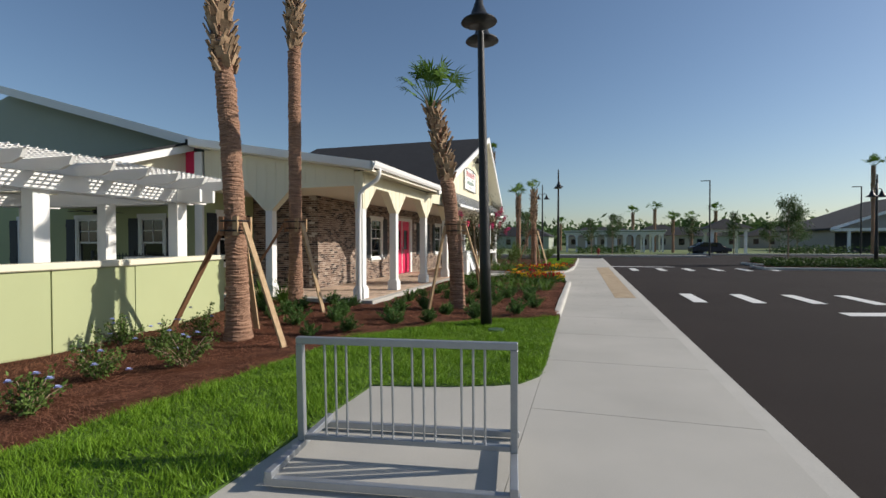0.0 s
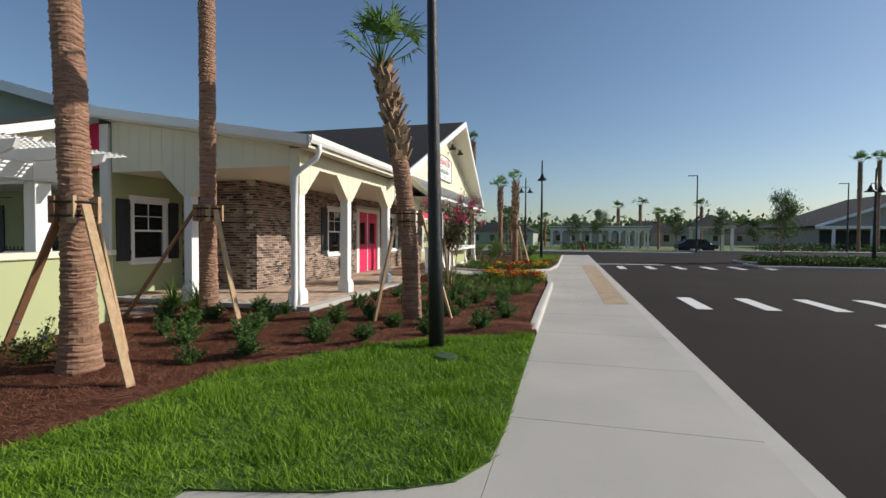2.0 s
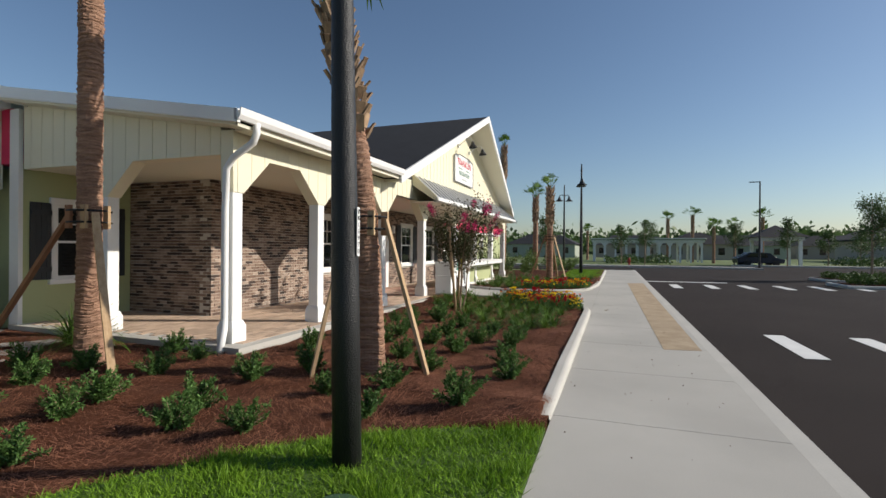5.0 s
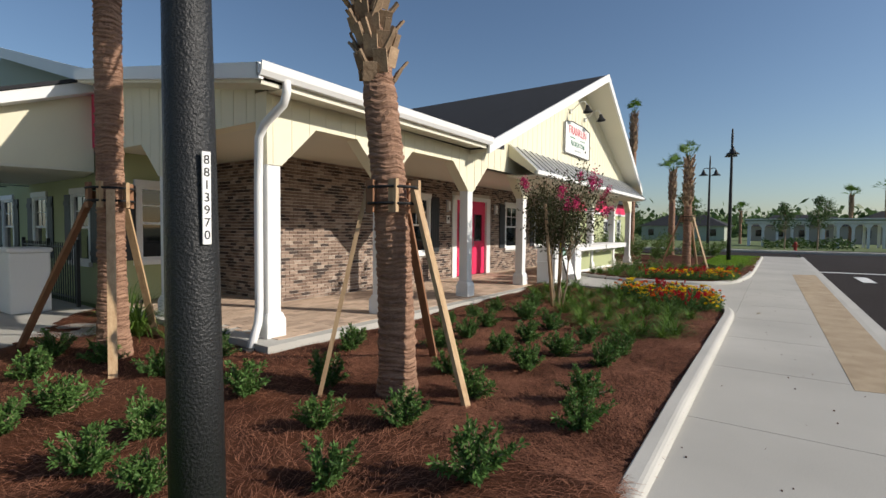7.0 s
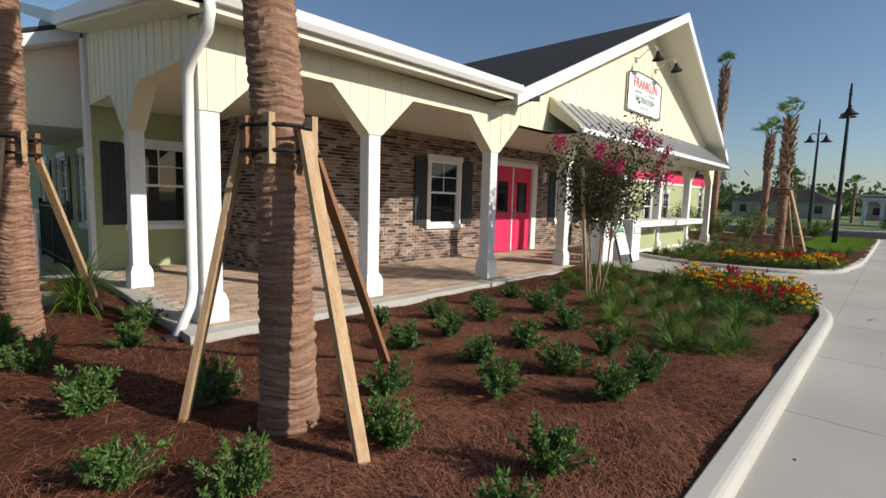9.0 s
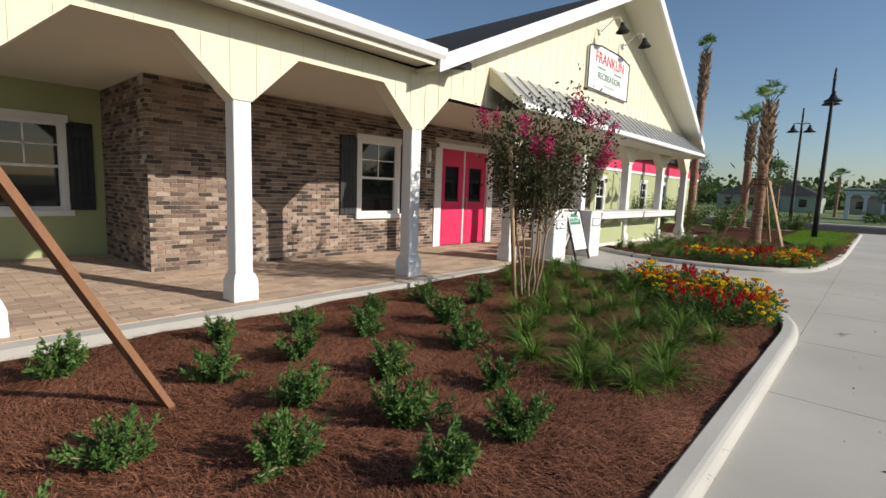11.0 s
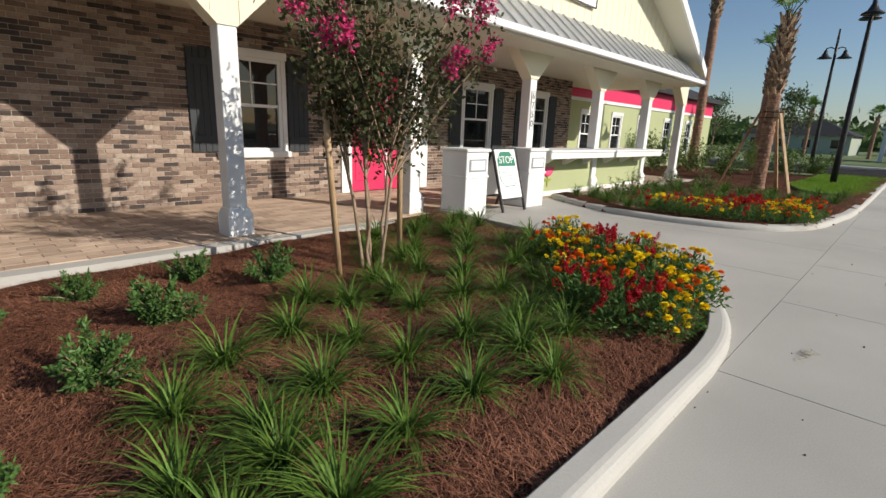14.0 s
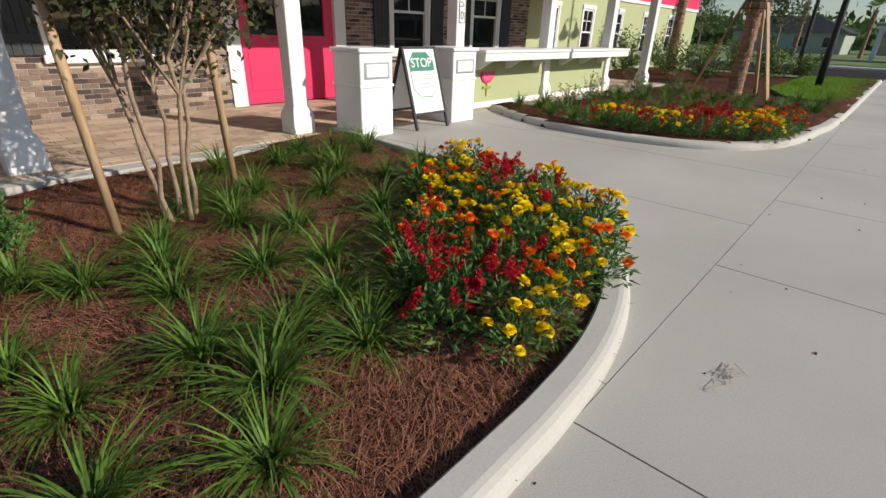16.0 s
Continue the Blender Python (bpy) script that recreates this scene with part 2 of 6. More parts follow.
def inside(poly, x, y):
    x, y = np.asarray(x, float), np.asarray(y, float)
    hit = np.zeros(x.shape, bool)
    for (x0, y0), (x1, y1) in zip(poly, poly[1:] + poly[:1]):
        if y0 != y1:
            hit ^= ((y0 > y) != (y1 > y)) & (x < (x1 - x0) * (y - y0) / (y1 - y0) + x0)
    return hit


def edge_distance(poly, x, y, closed=True):
    x, y = np.asarray(x, float), np.asarray(y, float)
    best = np.full(x.shape, 1e9)
    for (x0, y0), (x1, y1) in zip(poly, (poly[1:] + poly[:1]) if closed else poly[1:]):
        dx, dy = x1 - x0, y1 - y0
        k = np.clip(((x - x0) * dx + (y - y0) * dy) / (dx * dx + dy * dy + 1e-9), 0, 1)
        best = np.minimum(best, np.hypot(x - x0 - k * dx, y - y0 - k * dy))
    return best


def bed_height(x, y):
    """The pine straw's surface: a shallow dish behind the kerb with humps."""
    x, y = np.asarray(x, float), np.asarray(y, float)
    near = np.minimum(edge_distance(KERB_LINE, x, y, False), edge_distance(KERB_TWO, x, y, False))
    z = -0.09 + 0.12 * np.exp(-(near / 0.9) ** 2) + 0.05 * np.exp(-((y - 19) / 3.0) ** 2) * (1 - np.exp(-(near / 0.4) ** 2)) + 0.06 * (y > 22)
    z = z + 0.02 * np.sin(x * 2.3 + 1.1 * y) * np.sin(y * 1.9) + 0.012 * np.sin(x * 7.1) * np.sin(y * 6.3 + x)
    lawn = edge_distance(LAWN_LINE, x, y, False)
    return z + 0.05 * np.exp(-(lawn / 0.7) ** 2)


def bed_surface(name, poly, x0, x1, y0, y1, step, label):
    xs, ys = np.arange(x0, x1, step), np.arange(y0, y1, step)
    gx, gy = np.meshgrid(xs, ys)
    gz = np.where(inside(poly, gx, gy) | (edge_distance(poly, gx, gy) < 0.06), bed_height(gx, gy), -0.16)
    n = len(xs)
    verts = np.stack([gx, gy, gz], -1).reshape(-1, 3).tolist()
    faces = [(j * n + i, j * n + i + 1, (j + 1) * n + i + 1, (j + 1) * n + i) for j in range(len(ys) - 1) for i in range(n - 1)]
    ob = new(name, raw_mesh(name, verts, faces, MULCH))
    ob.data.polygons.foreach_set("use_smooth", [True] * len(faces))
    return tagged(ob, label, "planting bed", kind="structure")


bed_surface("planting_bed_south", BED_SOUTH, -11.2, -0.3, -5, 20.4, 0.1, "planting bed mulched with red-brown pine straw")
bed_surface("planting_bed_north", BED_NORTH, -12.2, -0.3, 22.4, 41.2, 0.15, "planting bed mulched with red-brown pine straw beside the porch")

bm = bmesh.new()
f = bm.faces.new([bm.verts.new((px, py, -0.012)) for px, py in LAWN])
f.normal_update()
if f.normal.z < 0:
    f.normal_flip()
ext = bmesh.ops.extrude_face_region(bm, geom=[f])
bmesh.ops.translate(bm, verts=[v for v in ext["geom"] if isinstance(v, bmesh.types.BMVert)], vec=(0, 0, 0.02))
bmesh.ops.recalc_face_normals(bm, faces=bm.faces[:])
structure("lawn_soil", bm, SOIL_GRASS, "soil under the mown lawn", "lawn")

boxpart("slab", (-2.03, -0.404, -5, 6.3, -0.25, -0.002), CONCRETE, walk_paths, "concrete pad under the bicycle rack")
for y0, y1 in ((20.308, 22.2), (22.208, 23.9)):
    boxpart("slab", (-5.05, -0.404, y0, y1, -0.25, -0.002), CONCRETE, walk_paths)
bm = bmesh.new()
prism(bm, [(-0.404, 16.9), (-0.404, 20.3), (-5.05, 20.3), (-5.05, 19.95), (-2.0, 19.66), (-1.12, 19.15), (-0.64, 18.4), (-0.47, 16.9)], "z", -0.25, -0.002)
part("slab", bm, CONCRETE, walk_paths)
bm = bmesh.new()
prism(bm, [(-0.404, 23.904), (-0.404, 41.0), (-0.47, 41.0), (-0.52, 28.0), (-0.64, 25.5), (-0.75, 24.4), (-0.9, 23.904)], "z", -0.25, -0.002)
part("slab", bm, CONCRETE, walk_paths)
bm = bmesh.new()
prism(bm, [(0.81, 13.69), (1.33, 13.8), (1.33, 28.9), (0.67, 28.6)], "z", -0.1, 0.003)
part("aggregate_strip", bm, AGGREGATE, walk_paths, "tan exposed-aggregate strip beside the kerb")


def smooth_line(line, steps=4):
    """The line with rounded corners."""
    out = []
    for i in range(len(line) - 1):
        p0, p1, p2, p3 = (Vector(line[min(max(k, 0), len(line) - 1)]) for k in (i - 1, i, i + 1, i + 2))
        for k in range(steps):
            t = k / steps
            q = 0.5 * (2 * p1 + (p2 - p0) * t + (2 * p0 - 5 * p1 + 4 * p2 - p3) * t * t + (3 * p1 - p0 - 3 * p2 + p3) * t ** 3)
            out.append((q.x, q.y))
    return out + [line[-1]]


def kerb_along(name, line, label, w=0.15, top=0.085):
    """A raised kerb with a rounded top along a line, cut into lengths."""
    bm = bmesh.new()
    prof = [(-w / 2, -0.2), (-w / 2, top - 0.01), (-w / 2 + 0.01, top), (w / 2 - 0.06, top), (w / 2 - 0.038, top - 0.005), (w / 2 - 0.019, top - 0.016), (w / 2 - 0.006, top - 0.033), (w / 2 + 0.002, top - 0.055), (w / 2 + 0.012, -0.2)]
    rings = []
    line = smooth_line(line)
    for i, p in enumerate(line):
        a, b = Vector(line[max(i - 1, 0)]), Vector(line[min(i + 1, len(line) - 1)])
        d = (b - a).normalized()
        s = Vector((d.y, -d.x))
        rings.append([bm.verts.new((p[0] + s.x * u, p[1] + s.y * u, v)) for u, v in ((u, v - 0.05 * max(0, 1 - (p[1] - 10.3) / 1.8) if v > 0 else v) for u, v in prof)])
    for a, b in zip(rings, rings[1:]):
        for k in range(len(prof) - 1):
            bm.faces.new((a[k], b[k], b[k + 1], a[k + 1]))
    bm.faces.new(rings[0])
    bm.faces.new(rings[-1][::-1])
    bmesh.ops.recalc_face_normals(bm, faces=bm.faces[:])
    ob = structure(name, bm, CONCRETE_KERB, label, "kerb")
    return ob


kerb_along("bed_kerb_south", KERB_LINE, "raised rounded concrete kerb round the planting bed")
kerb_along("bed_kerb_north", [(px, py) for px, py in KERB_TWO], "raised rounded concrete kerb round the farther planting bed")

# road markings
marks = thing("road_marking", "white painted crossing dashes and stop line", "road marking", kind="structure")
def painted(name, x, y, w, d, skew=0.0):
    bm = bmesh.new()
    prism(bm, [(x, y), (x + w, y + skew * w), (x + w, y + d + skew * w), (x, y + d)], "z", -0.15, -0.136)
    part(name, bm, ROADPAINT, marks)


for i in range(9):
    painted("dash", 2.82 + 1.42 * i, 14.5 + 0.22 * i, 0.34, 2.15, 0.15)
for i in range(6):
    painted("dash", 2.55 + 1.46 * i, 28.5 + 0.32 * i, 0.36, 2.3, 0.2)
painted("stop_line", 5.5, 12.8, 7.5, 0.5, 0.25)
painted("stop_line", 1.7, 32.6, 3.7, 0.4, 0.08)

# ---- the recreation building ----
PX = -5.5                      # centre line of the porch posts
POST_Y = [11.84, 14.09, 16.87, 19.67, 22.72, 25.55, 28.42, 31.05]
BRICK_X = -7.97
BRICK_Y = 13.87                # south face of the brick return
SAGE_X = -10.36                # face of the sage wall under the porch
CEIL = 2.92
PORCH_Z = 0.0


def rake_z(x):
    """Underside of the porch roof over x."""
    return 3.24 + 0.165 * (-4.95 - x)


bm = bmesh.new()
prism(bm, [(-5.0, 11.45), (-5.0, 20.0), (-5.05, 20.0), (-5.05, 32.0), (-8.9, 32.0), (-8.9, 14.2), (-10.5, 14.2), (-10.5, 11.6)], "z", -0.3, PORCH_Z)
structure("porch_slab", bm, CONCRETE_KERB, "concrete porch slab with a pale edge band", "porch floor")

bm = bmesh.new()
add_box(bm, -10.6, -5.63, 11.97, 32.0, CEIL, CEIL + 0.05)
structure("porch_ceiling", bm, SOFFIT, "cream painted porch ceiling", "ceiling")


def fascia_wall(name, openings_at, axis, fixed, lo, hi, top, label, z_open=2.9, thick=0.24, cap=2.32):
    """A cream beam wall along the porch with flared brackets down to each post."""
    flare, half = 0.71, 0.11
    pts = [(lo, z_open)]
    for c in openings_at:
        for u, z in ((c - flare, z_open), (c - half, cap), (c + half, cap), (c + flare, z_open)):
            u = min(max(u, lo), hi)
            pts.append((u, z if not (u in (lo, hi) and z == z_open) else z_open))
    pts.append((hi, z_open))
    pts += [(hi, top(hi)), (lo, top(lo))]
    clean = [p for i, p in enumerate(pts) if i == 0 or (abs(p[0] - pts[i - 1][0]) > 1e-4 or abs(p[1] - pts[i - 1][1]) > 1e-4)]
    bm = bmesh.new()
    prism(bm, clean, axis, fixed - thick / 2, fixed + thick / 2)
    bmesh.ops.triangulate(bm, faces=[fc for fc in bm.faces if len(fc.verts) > 4])
    return structure(name, bm, CREAM, label, "wall")


fascia_wall("wall_beam_east", POST_Y[:3], "x", PX, 11.72, 18.2, lambda u: 3.27 if u < 17 else 3.2, "cream boarded porch beam with flared brackets over white posts")
fascia_wall("wall_beam_south", [-8.2], "y", 11.84, -10.3, -5.63, lambda u: rake_z(u), "cream boarded end wall under the low rake")


def porch_post(y, x=PX, label="square white porch post with a stepped plinth"):
    base = thing("porch_post", label, "post", "porch posts", at=(x, y, PORCH_Z))
    boxpart("shaft", (-0.105, 0.105, -0.105, 0.105, 0.3, 2.33), WHITE, base, bevel=0.008)
    bm = bmesh.new()
    prism(bm, [(-0.15, 0), (0.15, 0), (0.15, 0.24), (0.118, 0.33), (-0.118, 0.33), (-0.15, 0.24)], "y", -0.15, 0.15)
    for v in bm.verts:
        if v.co.z > 0.3:
            v.co.y *= 0.118 / 0.15
    part("plinth", bm, WHITE, base, bevel=0.004)
    return base


first_post = porch_post(POST_Y[0])
for y in POST_Y[1:]:
    copy_thing(first_post, pose(PX, y, PORCH_Z))
copy_thing(first_post, pose(-8.2, 11.84, PORCH_Z))

# porch roof: slab with fascia, gutter on the east edge
bm = bmesh.new()
prism(bm, [(-4.95, 3.29), (-4.95, 3.4), (-10.6, 3.4 + 0.165 * 5.65), (-10.6, 3.29 + 0.165 * 5.65)], "y", 11.34, 17.6)
structure("roof_porch", bm, ROOF, "low dark shingle porch roof", "roof")
bm = bmesh.new()
prism(bm, [(-4.9, 3.24), (-4.9, 3.43), (-10.45, 3.43 + 0.165 * 5.55), (-10.45, 3.24 + 0.165 * 5.55)], "y", 11.28, 11.34)
structure("trim_rake", bm, WHITE, "white rake board along the porch roof end", "trim")
bm = bmesh.new()
add_box(bm, -5.37, -4.952, 11.74, 16.87, 3.245, 3.285)
add_box(bm, -4.985, -4.953, 11.345, 16.88, 3.2, 3.244)
structure("trim_soffit", bm, SOFFIT, "cream soffit under the eave", "trim")
bm = bmesh.new()
prism(bm, [(-4.95, 3.28), (-4.88, 3.28), (-4.845, 3.34), (-4.83, 3.44), (-4.85, 3.44), (-4.89, 3.3), (-4.93, 3.3), (-4.93, 3.44), (-4.95, 3.44)], "y", 11.28, 16.9)
tagged(part("gutter", bm, WHITE), "white eave gutter along the porch roof", "gutter", kind="structure")

bm = bmesh.new()
prism(bm, [(-4.952, 3.21), (-4.952, 3.25), (-10.5, 3.25 + 0.165 * 5.55), (-10.5, 3.21 + 0.165 * 5.55)], "y", 11.345, 11.715)
structure("trim_soffit_south", bm, SOFFIT, "cream sloping soffit under the porch rake", "trim")

# downspout at the corner post
spout = thing("downspout", "white metal downspout strapped beside the corner post", "downspout", at=(0, 0, 0))
bm = bmesh.new()
tube(bm, [(-4.9, 11.67, 3.3), (-4.9, 11.67, 3.16), (-4.96, 11.67, 3.03), (-5.3, 11.64, 2.82), (-5.43, 11.64, 2.66), (-5.45, 11.64, 2.0), (-5.45, 11.64, 0.4), (-5.42, 11.6, 0.22), (-5.33, 11.42, -0.1)], 0.055, 8)
part("pipe", bm, WHITE, spout, smooth=True)
boxpart("drain_boot", (-5.42, -5.24, 11.3, 11.44, -0.16, -0.05), BLACK, spout, "black drain boot", bevel=0.01)

# gable wing with the sign
GX, GY, GZ, GS = PX + 0.123, 23.9, 6.38, 0.455
EAVE_REACH, RIDGE_REACH, HALF = -4.88, -4.45, 7.1      # the overhang grows to a prow at the ridge


def gable_z(y):
    return GZ - GS * abs(y - GY)


bm = bmesh.new()
prism(bm, [(16.92, 2.9), (31.2, 2.9), (31.2, gable_z(31.2)), (GY, GZ), (16.92, gable_z(16.92))], "x", GX - 0.2, GX)
structure("wall_gable", bm, CREAM, "cream boarded gable wall", "wall")


def sloped(bm, s, back, shift, z0, z1, proud=0.0):
    """A slab under one roof slope; its front follows the prow, shifted by shift, its back lies at back (or back behind the front)."""
    ends = []
    for y, front in ((GY, RIDGE_REACH), (GY + s * HALF, EAVE_REACH)):
        z = gable_z(y)
        x1 = front + shift
        x0 = back if proud == 0.0 else x1 - proud
        ends.append([bm.verts.new(q) for q in ((x0, y, z + z0), (x1, y, z + z0), (x1, y, z + z1), (x0, y, z + z1))])
    lo, hi = ends
    bm.faces.new(lo)
    bm.faces.new(hi[::-1])
    for i in range(4):
        bm.faces.new((lo[i], hi[i], hi[(i + 1) % 4], lo[(i + 1) % 4]))
    bmesh.ops.recalc_face_normals(bm, faces=bm.faces[:])


for s in (-1, 1):
    bm = bmesh.new()
    sloped(bm, s, -14.0, -0.06, 0.06, 0.17)
    structure("roof_gable", bm, ROOF, "dark shingle gable roof", "roof")
    bm = bmesh.new()
    sloped(bm, s, 0, 0.0, -0.05, 0.19, 0.056)
    structure("trim_rake", bm, WHITE, "white gable rake board", "trim")
    bm = bmesh.new()
    sloped(bm, s, GX, -0.06, -0.02, 0.05)
    structure("trim_soffit", bm, SOFFIT, "cream sloping soffit under the gable overhang", "trim")
fascia_wall("wall_beam_gable", POST_Y[3:], "x", PX, 18.203, 31.2, lambda u: 3.1, "white beam with flared brackets under the awning")

# metal awning
AW0, AW1 = 18.65, 30.2
AWX, AWZ = -4.65, 2.9          # front edge of the awning
awning = thing("awning", "standing-seam galvanised metal awning over the entrance", "awning")
bm = bmesh.new()
prism(bm, [(GX + 0.003, 3.56), (GX + 0.003, 3.6), (AWX, AWZ + 0.04), (AWX, AWZ)], "y", AW0, AW1)
part("sheet", bm, METALROOF, awning)
y = AW0 + 0.02
while y < AW1:
    bm = bmesh.new()
    beam(bm, (GX + 0.02, y, 3.6), (AWX - 0.01, y, AWZ + 0.067), 0.025, 0.035)
    part("seam", bm, METALROOF, awning)
    y += 0.4
for yy in (AW0 - 0.03, AW1):
    bm = bmesh.new()
    prism(bm, [(GX + 0.003, 3.3), (GX + 0.003, 3.62), (AWX + 0.02, AWZ + 0.06), (AWX + 0.02, AWZ - 0.1)], "y", yy, yy + 0.04)
    part("end_board", bm, CREAM, awning)
boxpart("front_gutter", (AWX - 0.03, AWX + 0.08, AW0 - 0.03, AW1 + 0.04, AWZ - 0.08, AWZ + 0.03), WHITE, awning, "white gutter on the awning edge", bevel=0.015)
boxpart("soffit", (GX + 0.003, AWX - 0.03, AW0, AW1, AWZ - 0.11, AWZ - 0.08), SOFFIT, awning)

# higher roof over the courtyard side
bm = bmesh.new()
prism(bm, [(-10.5, 2.9), (-10.5, 4.15), (-19.0, 6.55), (-27.0, 4.3), (-27.0, 2.9)], "y", 12.3, 12.5)
structure("wall_gable_west", bm, GREYGREEN, "grey-green boarded gable in shade", "wall")
bm = bmesh.new()
prism(bm, [(-10.2, 4.07), (-10.2, 4.26), (-19.0, 6.75), (-19.0, 6.56)], "y", 11.7, 30)
structure("roof_west", bm, ROOF, "dark shingle main roof", "roof")
bm = bmesh.new()
prism(bm, [(-10.15, 4.04), (-10.15, 4.3), (-19.0, 6.79), (-19.0, 6.53)], "y", 11.62, 11.7)
structure("trim_rake", bm, WHITE, "white rake board on the main gable", "trim")
boxpart("corner_board", (-10.6, -10.34, 11.66, 11.736, -0.1, 4.02), WHITE, tagged(thing("trim_corner", "white corner board on the sage wall", "trim", kind="structure")))

# low courtyard wall
def low_wall():
    line = [(-7.72, 9.45), (-7.22, 6.8), (-7.1, 5.4), (-7.15, 4.2), (-7.8, 1.0), (-9.2, -5.0)]
    w = thing("courtyard_wall", "low sage stucco wall with a white cap", "wall", kind="structure")
    for (x0, y0), (x1, y1) in zip(line, line[1:]):
        bm = bmesh.new()
        d = Vector((x1 - x0, y1 - y0)).normalized() * 0.004
        beam(bm, (x0 + d.x - 0.12, y0 + d.y, 0.4), (x1 - d.x - 0.12, y1 - d.y, 0.4), 0.24, 1.36)
        part("panel", bm, GREEN, w)
        bm = bmesh.new()
        beam(bm, (x0 - 0.12, y0 + 0.05, 1.13), (x1 - 0.12, y1, 1.13), 0.34, 0.1)
        part("cap", bm, CREAM, w, "cream cap stone", bevel=0.015)


low_wall()


# ---- palms ----
def palm(x, y, height, boots_from, r=0.17, crown=True, lean=(0, 0), label="cabbage palm with a ringed brown trunk", base_r=None, seed=1, size=1.0, rise=0.35):
    rnd = random.Random(seed)
    z0 = float(bed_height(x, y)) - 0.03
    p = thing("palm_tree", label, "palm tree", "palms", at=(x, y, z0))
    bm = bmesh.new()
    n = int(height / (0.018 if y < 20 else 0.05))
    sides, rows, lip, left = 26, [], 0.0, 0
    for i in range(n + 1):
        k = i / n
        h = k * height
        if left <= 0:
            left, lip = rnd.choice((1, 1, 2, 2, 3, 3, 4)), rnd.uniform(0.002, 0.009)
        left -= 1
        flare = ((base_r or r * 1.2) - r) * math.exp(-h / 0.5)
        rr = (r + flare) * (1 if h < boots_from else 0.88)
        row = []
        for j in range(sides):
            a = 2 * math.pi * j / sides
            rough = noise.noise(Vector((math.cos(a) * 4.5 + seed * 7, math.sin(a) * 4.5, h * 30)))
            wave = noise.noise(Vector((math.cos(a) * 1.3, math.sin(a) * 1.3 + seed * 3, h * 2)))
            q = rr + (lip if left > 0 else -0.004) + 0.014 * rough + 0.008 * wave
            row.append(bm.verts.new((lean[0] * k * k + math.cos(a) * q, lean[1] * k * k + math.sin(a) * q, h + 0.035 * wave + 0.008 * rough)))
        rows.append(row)
    for lo, hi in zip(rows, rows[1:]):
        for j in range(sides):
            bm.faces.new((lo[j], lo[(j + 1) % sides], hi[(j + 1) % sides], hi[j]))
    bm.faces.new(rows[-1])
    part("trunk", bm, TRUNK, p)
    bm = bmesh.new()
    h = boots_from
    a = 0
    while h < height:
        k = h / height
        cx, cy = lean[0] * k * k, lean[1] * k * k
        a += 2.4
        out, up = rnd.uniform(0.08, 0.15), rnd.uniform(0.2, 0.32)
        d = Vector((math.cos(a), math.sin(a), 0))
        c0 = Vector((cx, cy, h)) + d * r * 0.85
        beam(bm, c0, c0 + d * out * 0.5 + Vector((-d.y, d.x, 0)) * rnd.uniform(-0.06, 0.06) + Vector((0, 0, up * 0.6)), 0.13, 0.03)
        beam(bm, c0 + d * out * 0.4 + Vector((0, 0, up * 0.5)), c0 + d * out + Vector((-d.y, d.x, 0)) * rnd.uniform(-0.09, 0.09) + Vector((0, 0, up)), 0.06, 0.022)
        h += 0.028
    tagged(part("leaf_base_layer", bm, BOOT, p, "criss-cross old leaf bases"), kind="stuff")
    if crown:
        bm = bmesh.new()
        top = Vector((lean[0], lean[1], height))
        for i in range(crown if crown > 1 else 16):
            a = rnd.uniform(0, 6.28)
            el = rnd.uniform(rise, 1.5)
            d = Vector((math.cos(a) * math.cos(el), math.sin(a) * math.cos(el), math.sin(el)))
            L = rnd.uniform(0.5, 0.9) * size
            tip = top + d * L
            tube(bm, [top, top + d * L * 0.5 + Vector((0, 0, 0.03)), tip], [0.018, 0.013, 0.009], 4, False)
            side = d.cross(Vector((0, 0, 1))).normalized()
            upv = side.cross(d)
            for j in range(15):
                b = -1.25 + 2.5 * j / 14
                w = (d * math.cos(b) + side * math.sin(b)).normalized()
                ln = rnd.uniform(0.5, 0.75) * size * (1 - 0.25 * abs(b))
                droop = Vector((0, 0, -1)) * ln * rnd.uniform(0.1, 0.45)
                m1 = tip + w * ln * 0.55 + upv * 0.02
                e1 = tip + w * ln + droop
                q = side.cross(w).normalized() if abs(b) > 2 else w.cross(upv).normalized()
                v = [bm.verts.new(c) for c in (tip, m1 + q * 0.022 * size, e1, m1 - q * 0.022 * size)]
                bm.faces.new(v)
        part("crown", bm, FROND, p, "green fan fronds")
    return p


def stakes(x, y, grip, feet, old=1, r=0.2):
    """A staked palm's collar and its timber props."""
    z0 = float(bed_height(x, y))
    s = thing("tree_brace", "timber props nailed to a strapped collar round the palm trunk", "tree brace", "palm braces", at=(x, y, z0))
    for i in range(5):
        a = i * 1.2566 + 0.4
        bm = bmesh.new()
        d = Vector((math.cos(a), math.sin(a), 0)) * (r + 0.02)
        beam(bm, d + Vector((0, 0, grip - 0.2)), d + Vector((0, 0, grip + 0.1)), 0.09, 0.04)
        part("cleat", bm, LUMBER_OLD if i % 2 else LUMBER, s)
    for h in (grip - 0.12, grip + 0.03):
        bm = bmesh.new()
        tube(bm, [(math.cos(a) * (r + 0.045), math.sin(a) * (r + 0.045), h) for a in np.linspace(0, 2 * math.pi, 17)], 0.014, 5)
        part("strap", bm, STRAP, s)
    for i, (fx, fy) in enumerate(feet):
        bm = bmesh.new()
        d = Vector((fx - x, fy - y, 0)).normalized() * (r + 0.05)
        beam(bm, (fx - x, fy - y, -0.06), (d.x, d.y, grip), 0.085, 0.04)
        part("prop", bm, LUMBER_OLD if i in (old,) else LUMBER, s)
    return s


